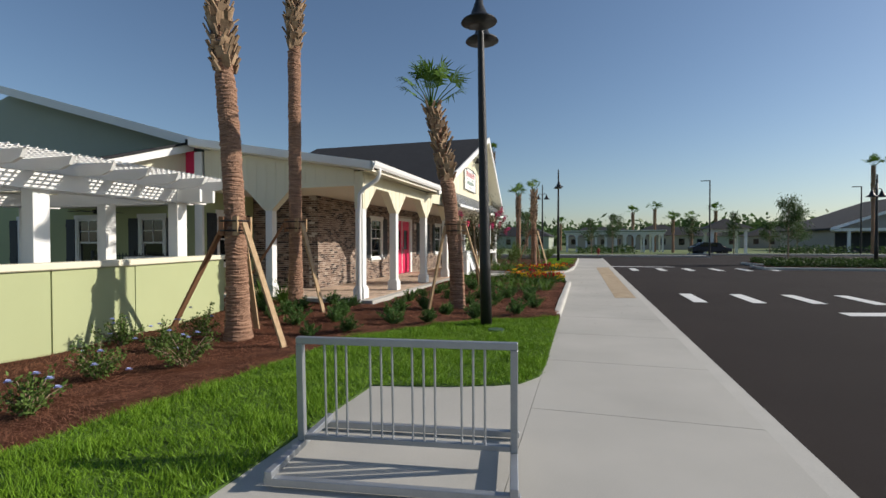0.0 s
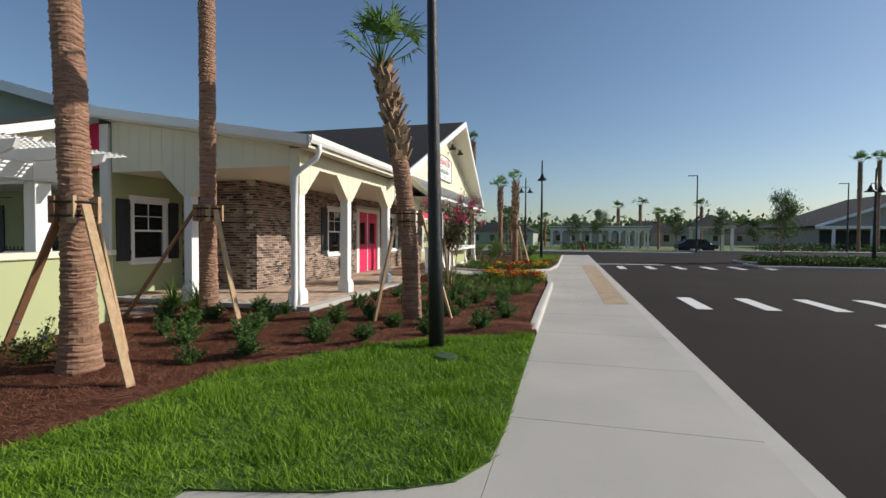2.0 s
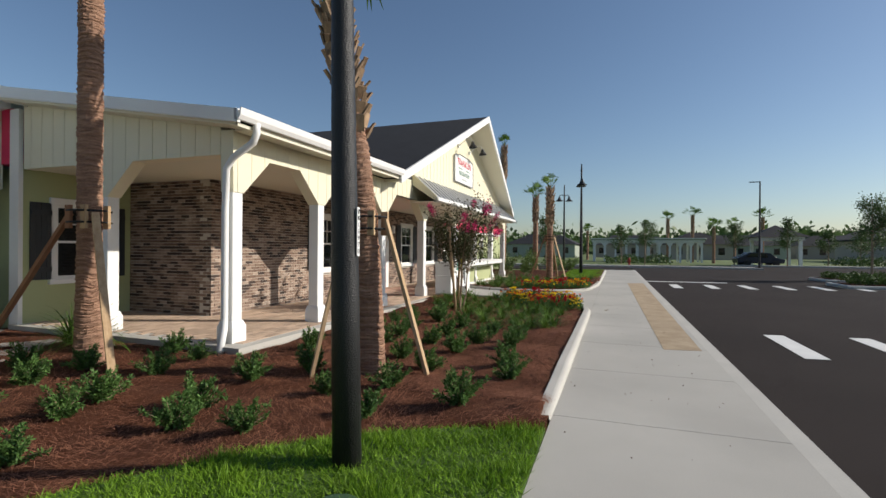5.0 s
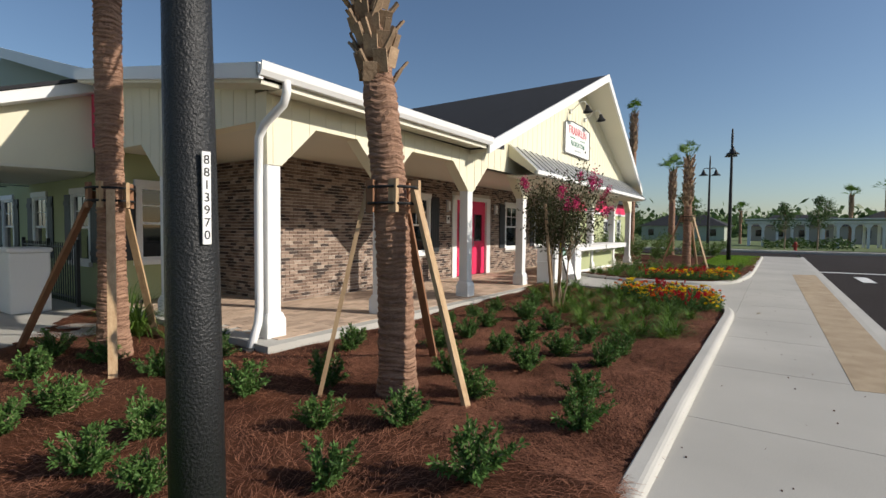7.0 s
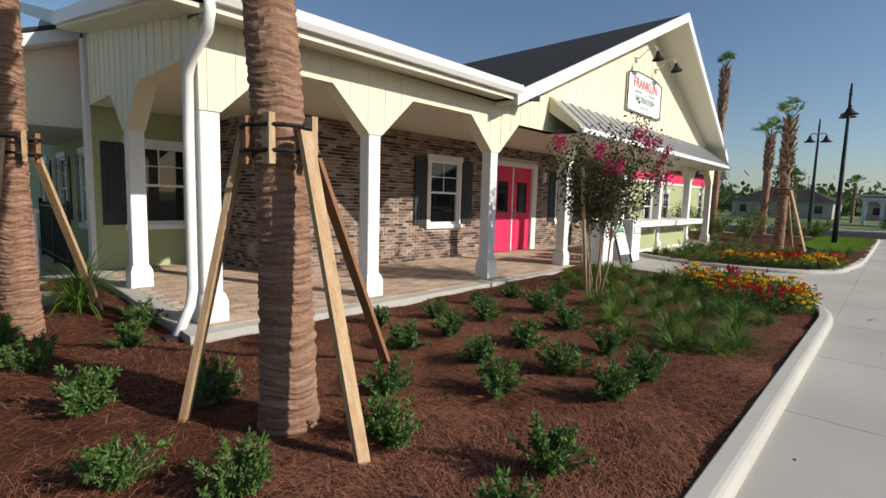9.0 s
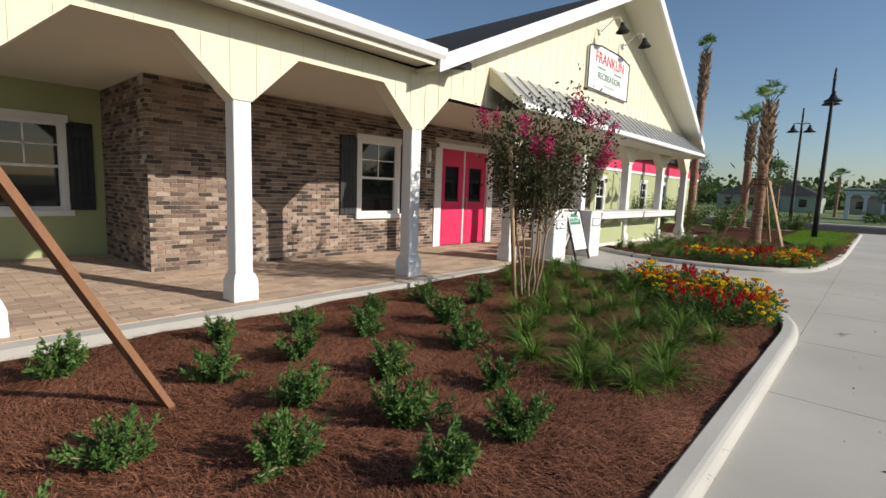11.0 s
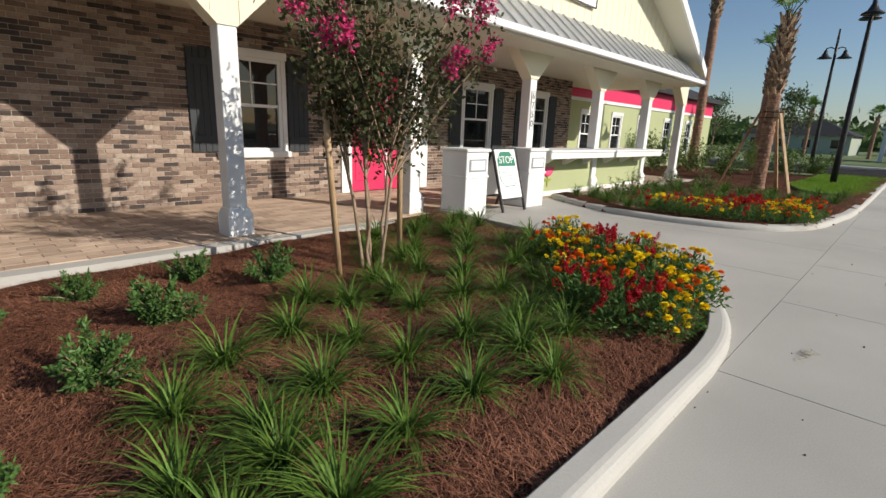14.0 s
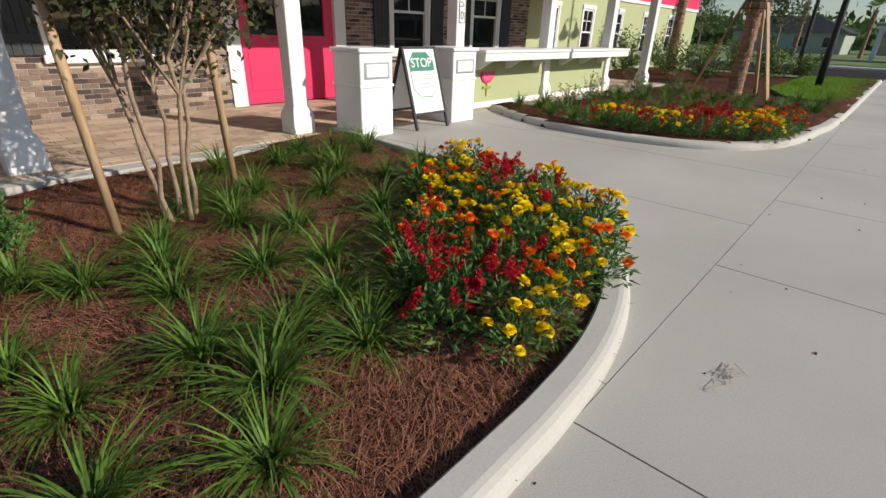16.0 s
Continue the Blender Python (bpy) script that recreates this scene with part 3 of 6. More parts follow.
palm(-5.27, 6.95, 7.0, 4.3, 0.155, base_r=0.23, lean=(-0.9, 0.4), seed=3)
palm(-6.42, 10.3, 8.4, 6.0, 0.14, base_r=0.2, seed=4)
palm(-2.78, 11.3, 4.7, 2.95, 0.16, crown=15, base_r=0.2, seed=5, size=0.98, lean=(-0.62, 0.0), rise=0.6)
stakes(-5.33, 6.98, 1.85, [(-4.16, 6.6), (-6.95, 7.25), (-5.52, 7.75)], r=0.19)
stakes(-6.42, 10.3, 2.0, [(-5.45, 9.92), (-7.85, 9.75), (-7.2, 11.15)])
stakes(-2.84, 11.3, 1.92, [(-2.01, 11.35), (-3.34, 10.82), (-3.26, 12.58)], old=2)
palm(-2.98, 30.8, 4.55, 2.6, 0.155, crown=9, seed=6, size=0.75, rise=0.9)
palm(-5.3, 41.2, 5.3, 3.4, 0.18, crown=14, seed=7)
palm(-6.75, 37.0, 8.2, 6.0, 0.17, crown=9, seed=8, size=0.75, rise=0.8)
stakes(-2.98, 30.8, 2.1, [(-2.1, 30.2), (-3.9, 30.2), (-2.7, 31.9)], r=0.24)


# ---- street lamps ----
def street_lamp(x, y, turn=0.0, height=5.25, lean=0.0):
    s = thing("street_lamp", "tall black post lamp with two bell shades", "street lamp", "street lamps", at=pose(x, y, -0.06) @ Matrix.Rotation(radians(lean), 4, "Y") @ Matrix.Rotation(radians(turn), 4, "Z"))
    bm = bmesh.new()
    tube(bm, [(0, 0, 0), (0, 0, 1.2), (0, 0, height), (0, 0, height + 0.9)], [0.1, 0.095, 0.055, 0.05], 20)
    part("pole", bm, BLACK, s, smooth=True)
    bm = bmesh.new()
    tube(bm, [(0, 0, height + 0.9), (0, 0, height + 1.0), (0, 0, height + 1.35)], [0.06, 0.05, 0.035], 10)
    part("finial", bm, BLACK, s)
    for sgn in (-1, 1):
        bm = bmesh.new()
        tube(bm, [(0, 0, height + 0.45), (sgn * 0.2, 0, height + 0.55), (sgn * 0.36, 0, height + 0.5), (sgn * 0.38, 0, height + 0.38)], 0.025, 8)
        part("arm", bm, BLACK, s)
        bm = bmesh.new()
        tube(bm, [(sgn * 0.38, 0, height + 0.42), (sgn * 0.38, 0, height + 0.3), (sgn * 0.38, 0, height + 0.16), (sgn * 0.38, 0, height + 0.08), (sgn * 0.38, 0, height + 0.05)], [0.05, 0.09, 0.15, 0.28, 0.3], 20)
        part("shade", bm, BLACK, s, smooth=True)
    return s


street_lamp(-1.59, 8.74, 98, 5.1, lean=-1.1)
street_lamp(-1.74, 35.5, 98)
street_lamp(-3.6, 44.6, 20)


# ---- walls with openings ----
def wall_with_holes(name, axis, fixed, thick, lo, hi, z0, z1, holes, material, label):
    """A wall along the other axis with rectangular openings cut through; fixed is its outer face, thick reaches back from it."""
    cuts = sorted({lo, hi, *[h[0] for h in holes], *[h[1] for h in holes]})
    zs = sorted({z0, z1, *[h[2] for h in holes], *[h[3] for h in holes]})
    bm = bmesh.new()
    for a, b in zip(cuts, cuts[1:]):
        for c, d in zip(zs, zs[1:]):
            m, n = (a + b) / 2, (c + d) / 2
            if any(h[0] < m < h[1] and h[2] < n < h[3] for h in holes):
                continue
            if axis == "x":
                add_box(bm, fixed - thick, fixed, a, b, c, d)
            else:
                add_box(bm, a, b, fixed, fixed + thick, c, d)
    bmesh.ops.remove_doubles(bm, verts=bm.verts[:], dist=0.0005)
    return structure(name, bm, material, label, "wall")


DOOR = (20.15, 22.25, PORCH_Z, 2.5)
WINDOWS = [(17.78, 18.82, 0.83, 2.35), (23.57, 24.61, 0.83, 2.35), (26.17, 27.21, 0.83, 2.35)]
brick_wall = wall_with_holes("wall_brick", "x", BRICK_X - 0.012, 0.3, BRICK_Y, 28.6, -0.2, CEIL + 0.1, [DOOR] + WINDOWS, MORTAR, "brown mottled brick porch wall with pale mortar joints")
bm = bmesh.new()
add_box(bm, SAGE_X + 0.01, BRICK_X - 0.03, BRICK_Y + 0.012, BRICK_Y + 0.28, -0.2, CEIL + 0.1)
brick_return = structure("wall_brick_return", bm, MORTAR, "shaded brick return wall of the porch", "wall")
wall_with_holes("wall_sage_porch", "x", SAGE_X, 0.25, 11.74, BRICK_Y + 0.01, -0.2, 3.0, [(12.29, 13.29, 0.81, 2.29)], GREEN, "sage green stucco wall under the porch")
SOUTH_WIN = [(-13.0, -12.1), (-15.6, -14.7), (-18.2, -17.3)]
wall_with_holes("wall_sage_south", "y", 12.04, 0.25, -27, SAGE_X - 0.252, -0.2, 3.0, [(a, b, 0.7, 2.2) for a, b in SOUTH_WIN], GREEN, "sage green stucco courtyard wall")
# added backing wall, its darkness painted on to stand for unlit rooms
boxpart("inner_back", (-14, -13.9, 14.2, 33, -0.2, 3.4), ROOM_SHADE, thing("wall_inside", "added near-black wall standing for the unlit rooms behind the windows", "wall", kind="structure"))


def window(name, m, w, h, label):
    """A double-hung window in its opening: outer face at y = 0 towards -y, width along x, from z = 0."""
    win = thing(name, label, "window", kind="structure", at=m)
    t = 0.06
    fr = part("window_frame", frame_mesh(w, h, t, -0.02, 0.06), WHITE, win, "white vinyl frame")
    boxpart("pane", (-w / 2 + t, w / 2 - t, 0.045, 0.055, t, h * 0.5), GLASS, win, "dark reflective glass")
    boxpart("pane", (-w / 2 + t, w / 2 - t, 0.02, 0.03, h * 0.5, h - t), GLASS, win, "dark reflective glass")
    boxpart("meeting_rail", (-w / 2 + t, w / 2 - t, 0.0, 0.05, h * 0.5 - 0.025, h * 0.5 + 0.025), WHITE, win)
    boxpart("glazing_bar", (-0.012, 0.012, 0.01, 0.035, h * 0.5, h - t), WHITE, win)
    boxpart("glazing_bar", (-w / 2 + t, w / 2 - t, 0.01, 0.035, h * 0.75 - 0.02, h * 0.75 + 0.004), WHITE, win)
    boxpart("window_head", (-w / 2 - 0.1, w / 2 + 0.1, -0.06, 0.02, h, h + 0.13), WHITE, win, bevel=0.006)
    boxpart("window_sill", (-w / 2 - 0.12, w / 2 + 0.12, -0.09, 0.03, -0.1, 0.0), WHITE, win, bevel=0.008)
    for s in (-1, 1):
        boxpart("side_casing", (s * (w / 2 + 0.04) - 0.04, s * (w / 2 + 0.04) + 0.04, -0.04, 0.0, 0.0, h), WHITE, win)
    return win


def frame_mesh(w, h, t, y0, y1):
    bm = bmesh.new()
    add_box(bm, -w / 2, -w / 2 + t, y0, y1, 0, h)
    add_box(bm, w / 2 - t, w / 2, y0, y1, 0, h)
    add_box(bm, -w / 2 + t, w / 2 - t, y0, y1, 0, t)
    add_box(bm, -w / 2 + t, w / 2 - t, y0, y1, h - t, h)
    return bm


def shutter(m, w, h, label="charcoal board-and-batten shutter beside a window"):
    s = thing("shutter", label, "shutter", "window shutters", at=m)
    for i in range(4):
        boxpart("board", (-w / 2 + i * w / 4 + 0.002, -w / 2 + (i + 1) * w / 4 - 0.002, -0.03, 0.0, 0, h), SHUTTER, s, bevel=0.003)
    for z in (0.15, h - 0.25):
        boxpart("batten", (-w / 2 + 0.01, w / 2 - 0.01, -0.05, -0.03, z, z + 0.1), SHUTTER, s, bevel=0.003)
    return s


EAST = 90      # turn that makes a thing's front look along +x
for i, (a, b, z0, z1) in enumerate(WINDOWS):
    c, w = (a + b) / 2, b - a
    window("window_%d" % (i + 1), pose(BRICK_X - 0.02, c, z0, 0, 0, EAST), w, z1 - z0, "white double-hung window in the brick porch wall")
    for s in (-1, 1):
        shutter(pose(BRICK_X + 0.006, c + s * (w / 2 + 0.3), z0, 0, 0, EAST), 0.4, z1 - z0 + 0.04)
window("window_4", pose(SAGE_X - 0.01, 12.79, 0.81, 0, 0, EAST), 1.0, 1.48, "white double-hung window in the sage wall")
for s in (-1, 1):
    shutter(pose(SAGE_X, 12.79 + s * 0.75, 0.81, 0, 0, EAST), 0.38, 1.5)
for i, (a, b) in enumerate(SOUTH_WIN):
    window("window_%d" % (i + 5), pose((a + b) / 2, 12.05, 0.7), 0.9, 1.5, "white double-hung window facing the courtyard")
    for s in (-1, 1):
        shutter(pose((a + b) / 2 + s * 0.74, 12.04, 0.7), 0.36, 1.5)


def double_door():
    d = thing("door_1", "crimson double entrance door with glass lights and white casing", "door", kind="structure", at=pose(BRICK_X - 0.02, 21.2, PORCH_Z, 0, 0, EAST))
    w, h = 2.1, 2.5
    for s in (-1, 1):
        boxpart("door_casing", (s * 0.99 - 0.06, s * 0.99 + 0.06, -0.05, 0.1, 0, h - 0.1), WHITE, d)
        boxpart("outer_casing", (s * 1.11 - 0.06, s * 1.11 + 0.06, -0.05, 0.0, 0, h), WHITE, d)
        x0, x1 = (0.012, 0.93) if s > 0 else (-0.93, -0.012)
        bm = bmesh.new()
        gl, gr, gb, gt = x0 + 0.2, x1 - 0.2, 1.1, 1.98
        add_box(bm, x0, gl, 0.03, 0.08, 0.01, 2.4)
        add_box(bm, gr, x1, 0.03, 0.08, 0.01, 2.4)
        add_box(bm, gl, gr, 0.03, 0.08, 0.01, gb)
        add_box(bm, gl, gr, 0.03, 0.08, gt, 2.4)
        leaf = part("door_leaf", bm, PINK, d, "crimson painted steel leaf")
        boxpart("pane", (gl, gr, 0.05, 0.06, gb, gt), GLASS, leaf, "dark glass light")
        for a, b, e, f in ((gl - 0.03, gl, gb - 0.03, gt + 0.03), (gr, gr + 0.03, gb - 0.03, gt + 0.03)):
            boxpart("light_trim", (a, b, 0.015, 0.03, e, f), PINK, leaf)
        bm = bmesh.new()
        add_box(bm, x0 + 0.14, x1 - 0.14, 0.02, 0.03, 0.22, 0.9)
        part("raised_panel", bm, PINK, leaf, bevel=0.004)
        bm = bmesh.new()
        hx = s * 0.09
        tube(bm, [(hx, 0.03, 0.95), (hx, -0.03, 0.95), (hx, -0.03, 1.2), (hx, 0.03, 1.2)], 0.012, 8)
        part("door_handle", bm, GALV, leaf, "steel pull handle")
    boxpart("astragal", (-0.025, 0.025, 0.01, 0.07, 0.0, 2.4), WHITE, d, "pale strip between the leaves")
    boxpart("door_head", (-1.17, 1.17, -0.05, 0.1, 2.4, 2.53), WHITE, d, bevel=0.006)


double_door()


# ---- things on the porch ----
def wall_sconce(y, z):
    s = thing("wall_lamp", "small white framed wall lantern on the brick", "wall lamp", "wall lamps", at=pose(BRICK_X + 0.01, y, z, 0, 0, EAST))
    boxpart("back_plate", (-0.06, 0.06, -0.02, 0.0, 0, 0.36), GALV, s, bevel=0.004)
    boxpart("lantern", (-0.05, 0.05, -0.1, -0.02, 0.04, 0.32), WHITE, s, "frosted lantern box", bevel=0.008)


wall_sconce(19.75, 2.0)
wall_sconce(22.7, 2.0)
plq = thing("wall_plaque", "small white round-cornered plaque on the brick", "plaque", at=pose(BRICK_X + 0.012, 19.8, 1.66, 0, 0, EAST))
boxpart("plate", (-0.09, 0.09, -0.012, 0, 0, 0.24), WHITE, plq, bevel=0.01)
boxpart("mark", (-0.05, 0.05, -0.016, -0.012, 0.1, 0.19), BLACK, plq, "dark round mark", bevel=0.001)


def bin_cabinet(y, x=-4.4, turn=0):
    b = thing("bin_cabinet", "tall white panelled litter bin enclosure beside the entrance walk", "litter bin", "bin cabinets", at=pose(x, y, -0.002, 0, 0, EAST + turn))
    boxpart("body", (-0.26, 0.26, -0.26, 0.26, 0, 1.0), WHITE, b, bevel=0.01)
    boxpart("top", (-0.29, 0.29, -0.29, 0.29, 1.0, 1.05), WHITE, b, bevel=0.012)
    boxpart("flap", (-0.17, 0.17, -0.275, -0.26, 0.72, 0.87), WHITE, b, "push flap", bevel=0.012)
    boxpart("flap_rim", (-0.2, 0.2, -0.267, -0.26, 0.7, 0.89), GALV, b)
    boxpart("rail", (-0.275, 0.275, -0.275, 0.275, 0.6, 0.635), WHITE, b, bevel=0.006)
    return b


bin_cabinet(20.3, -4.92)
bin_cabinet(22.05, -4.98)


def letters(text, size, material, parent, m, name="lettering", depth=0.002):
    """Words in the built-in font, turned into a mesh lying in the local x-z plane, facing -y."""
    cu = bpy.data.curves.new(name, "FONT")
    cu.body, cu.size, cu.align_x, cu.align_y, cu.extrude = text, size, "CENTER", "CENTER", depth
    tmp = bpy.data.objects.new(name, cu)
    scene.collection.objects.link(tmp)
    me = bpy.data.meshes.new_from_object(tmp.evaluated_get(bpy.context.evaluated_depsgraph_get()))
    bpy.data.objects.remove(tmp)
    me.materials.clear()
    me.materials.append(material)
    ob = new(name, me)
    ob.parent = parent
    ob.matrix_basis = m @ pose(0, 0, 0, 90, 0, 0)
    return ob


SIGNGREEN = mat("sign_green", (0.03, 0.2, 0.12), 0.5, 0.08)
GREYINK = mat("grey_ink", (0.45, 0.48, 0.47), 0.6, 0.05)
SIGNRED = mat("sign_red", (0.62, 0.02, 0.05), 0.5, 0.08)


def sandwich_board():
    s = thing("sandwich_board", "white A-frame sidewalk sign with a green STOP panel", "sign", at=pose(-4.92, 21.26, -0.002, 0, 0, EAST))
    w, h, run = 0.62, 1.06, 0.32
    tilt = math.degrees(math.atan2(run, h))
    for sgn in (-1, 1):
        m = pose(0, sgn * run, 0, sgn * tilt, 0, 0)
        for sx in (-1, 1):
            bm = bmesh.new()
            add_box(bm, sx * w / 2 - 0.018, sx * w / 2 + 0.018, -0.018, 0.018, 0, 1.1)
            part("rail", bm, BLACK, s).matrix_basis = m
        for z in (0.2, 1.07):
            bm = bmesh.new()
            add_box(bm, -w / 2, w / 2, -0.015, 0.015, z, z + 0.03)
            part("crossbar", bm, BLACK, s).matrix_basis = m
        bm = bmesh.new()
        add_box(bm, -w / 2 + 0.018, w / 2 - 0.018, -0.006, 0.006, 0.23, 1.07)
        sheet = part("sheet", bm, WHITE, s, "white printed sheet")
        sheet.matrix_basis = m
        if sgn < 0:
            bm = bmesh.new()
            o = [(-0.24, 0.55), (-0.12, 0.43), (0.12, 0.43), (0.24, 0.55), (0.24, 0.9), (0.13, 1.03), (-0.13, 1.03), (-0.24, 0.9)]
            prism(bm, o, "y", -0.0085, -0.007)
            part("octagon", bm, SIGNGREEN, s, "green outlined octagon").matrix_basis = m
            bm = bmesh.new()
            prism(bm, [(-0.228, 0.556), (-0.115, 0.443), (0.115, 0.443), (0.228, 0.556), (0.228, 0.78), (-0.228, 0.78)], "y", -0.0105, -0.009)
            part("octagon_field", bm, WHITE, s).matrix_basis = m
            letters("STOP", 0.17, WHITE, s, m @ pose(0, -0.011, 0.885))
            for z, ww in ((0.72, 0.3), (0.665, 0.34), (0.6, 0.26), (0.55, 0.2)):
                boxpart("text_bar", (-ww / 2, ww / 2, -0.0125, -0.0108, z, z + 0.022), GREYINK, s).matrix_basis = m
            for z in (0.36, 0.32, 0.28):
                boxpart("text_bar", (-0.2, 0.2, -0.0085, -0.0065, z, z + 0.012), GREYINK, s).matrix_basis = m


sandwich_board()


def number_plate():
    p = thing("house_number", "white strip with black house numbers 6750 down a porch post", "house number", at=pose(PX + 0.112, POST_Y[4], 1.38, 0, 0, EAST))
    boxpart("strip", (-0.065, 0.065, -0.006, 0, 0, 0.72), WHITE, p, bevel=0.002)
    for a, b, c, d in ((-0.065, 0.065, 0, 0.008), (-0.065, 0.065, 0.712, 0.72), (-0.065, -0.057, 0, 0.72), (0.057, 0.065, 0, 0.72)):
        boxpart("border", (a, b, -0.009, -0.006, c, d), BLACK, p)
    for i, ch in enumerate("6750"):
        letters(ch, 0.17, BLACK, p, pose(0, -0.008, 0.63 - i * 0.175), "digit")


number_plate()


def counters():
    for i in (4, 5):
        y0, y1 = POST_Y[i] + 0.14, POST_Y[i + 1] - 0.14
        c = thing("serving_counter", "white serving counter on brackets over a sage panel", "counter", "serving counters", at=(PX, (y0 + y1) / 2, PORCH_Z))
        h = (y1 - y0) / 2
        boxpart("panel", (-0.1, 0.06, -h, h, 0.02, 0.9), GREEN, c, "sage panel")
        boxpart("base_trim", (0.0, 0.09, -h, h, 0.0, 0.1), WHITE, c, bevel=0.005)
        boxpart("worktop", (-0.3, 0.62, -h - 0.1, h + 0.1, 0.95, 1.0), WHITE, c, "white worktop", bevel=0.012)
        boxpart("apron", (0.54, 0.6, -h - 0.08, h + 0.08, 0.83, 0.95), WHITE, c, bevel=0.006)
        for k in (-0.7, 0.0, 0.7):
            bm = bmesh.new()
            prism(bm, [(0.06, 0.95), (0.5, 0.95), (0.5, 0.88), (0.12, 0.66), (0.06, 0.66)], "y", k * h - 0.03, k * h + 0.03)
            part("bracket", bm, WHITE, c)


counters()


def melon_sign():
    s = thing("melon_plaque", "small pink and green fruit-slice plaque on the sage panel", "plaque", at=pose(PX + 0.075, 23.55, 0.62, 0, 0, EAST))
    def half(r, y0, y1):
        bm = bmesh.new()
        prism(bm, [(r * math.cos(a), r * math.sin(a)) for a in np.linspace(math.pi, 2 * math.pi, 15)], "y", y0, y1)
        return bm
    part("rind", half(0.2, -0.01, 0.0), PINK, s, "deep pink rind", )
    part("flesh", half(0.165, -0.014, -0.01), mat("pink_flesh", (0.8, 0.12, 0.25), 0.5), s)
    boxpart("stem", (-0.012, 0.012, -0.01, 0, -0.42, -0.2), mat("stem_yellow", (0.55, 0.45, 0.05), 0.6), s)
    boxpart("leaf", (-0.12, 0.12, -0.012, -0.002, -0.29, -0.25), mat("stem_green", (0.3, 0.4, 0.05), 0.6), s)


melon_sign()


def gable_sign():
    s = thing("building_sign", "white painted recreation-centre sign in a dark frame", "sign", at=pose(GX + 0.012, 23.5, 3.92, 0, 0, EAST))
    w, h = 2.35, 1.05
    bm = bmesh.new()
    prism(bm, [(-w / 2, 0), (w / 2, 0), (w / 2, h - 0.1), (w / 4, h), (-w / 4, h), (-w / 2, h - 0.1)], "y", -0.05, 0)
    part("board", bm, WHITE, s)
    bm = bmesh.new()
    pts = [(-w / 2, 0), (w / 2, 0), (w / 2, h - 0.1), (w / 4, h), (-w / 4, h), (-w / 2, h - 0.1)]
    for (a, b), (c, d) in zip(pts, pts[1:] + pts[:1]):
        beam(bm, (a, -0.055, b), (c, -0.055, d), 0.02, 0.022)
    part("frame", bm, BLACK, s, "thin dark frame")
    letters("FRANKLIN", 0.36, SIGNRED, s, pose(0, -0.055, 0.76))
    letters("RECREATION", 0.22, SIGNGREEN, s, pose(0, -0.055, 0.36))
    boxpart("script_bar", (-0.3, 0.3, -0.055, -0.05, 0.14, 0.19), GREYINK, s)
    boxpart("script_bar", (-0.7, -0.25, -0.055, -0.05, 0.53, 0.56), SIGNGREEN, s)
    boxpart("script_bar", (0.25, 0.7, -0.055, -0.05, 0.53, 0.56), SIGNGREEN, s)
    for y in (22.87, 24.28):
        g = thing("gooseneck_lamp", "black gooseneck sign lamp on the gable wall", "wall lamp", "sign lamps", at=pose(GX, y, 5.28, 0, 0, EAST))
        bm = bmesh.new()
        tube(bm, [(0, 0, 0), (0, -0.06, 0)], 0.07, 12)
        part("rose", bm, WHITE, g)
        bm = bmesh.new()
        tube(bm, [(0, -0.05, 0), (0, -0.2, 0.12), (0, -0.36, 0.26), (0, -0.5, 0.24), (0, -0.56, 0.1)], 0.014, 8)
        part("arm", bm, WHITE, g, "white bent arm", smooth=True)
        bm = bmesh.new()
        tube(bm, [(0, -0.56, 0.12), (0, -0.57, 0.02), (0, -0.58, -0.1)], [0.04, 0.07, 0.16], 14, False)
        part("shade", bm, BLACK, g, "black bell shade", smooth=True)


gable_sign()

# boards and grooves on the cream walls
def battens(name, label, axis, fixed, positions, spans, sink=0.006):
    b = thing(name, label, "trim", kind="structure")
    for p, (z0, z1) in zip(positions, spans):
        if z1 - z0 < 0.05:
            continue
        if axis == "x":
            boxpart("groove_strip", (fixed, fixed + sink, p - 0.006, p + 0.006, z0, z1), CREAM, b)
        else:
            boxpart("groove_strip", (p - 0.006, p + 0.006, fixed - sink, fixed, z0, z1), CREAM, b)


def open_z(u, posts):
    d = min(abs(u - c) for c in posts)
    return 2.32 if d < 0.11 else min(2.9, 2.32 + (d - 0.11) * 0.58 / 0.6)


ys = [11.82 + 0.305 * i for i in range(17)]
battens("trim_battens_east", "narrow vertical board joints on the porch beam", "x", PX + 0.12, ys, [(open_z(u, POST_Y[:3]), 3.2) for u in ys])
xs = [-10.1 + 0.305 * i for i in range(15)]
battens("trim_battens_south", "narrow vertical board joints on the end wall", "y", 11.72, xs, [(open_z(u, [-8.2]), rake_z(u) - 0.03) for u in xs])
ys = [17.01 + 0.305 * i for i in range(47)]
battens("trim_battens_gable", "narrow vertical board joints on the gable wall", "x", GX, ys, [(open_z(u, POST_Y[:3]) if u < AW0 else 3.62, gable_z(u) - 0.03) for u in ys])

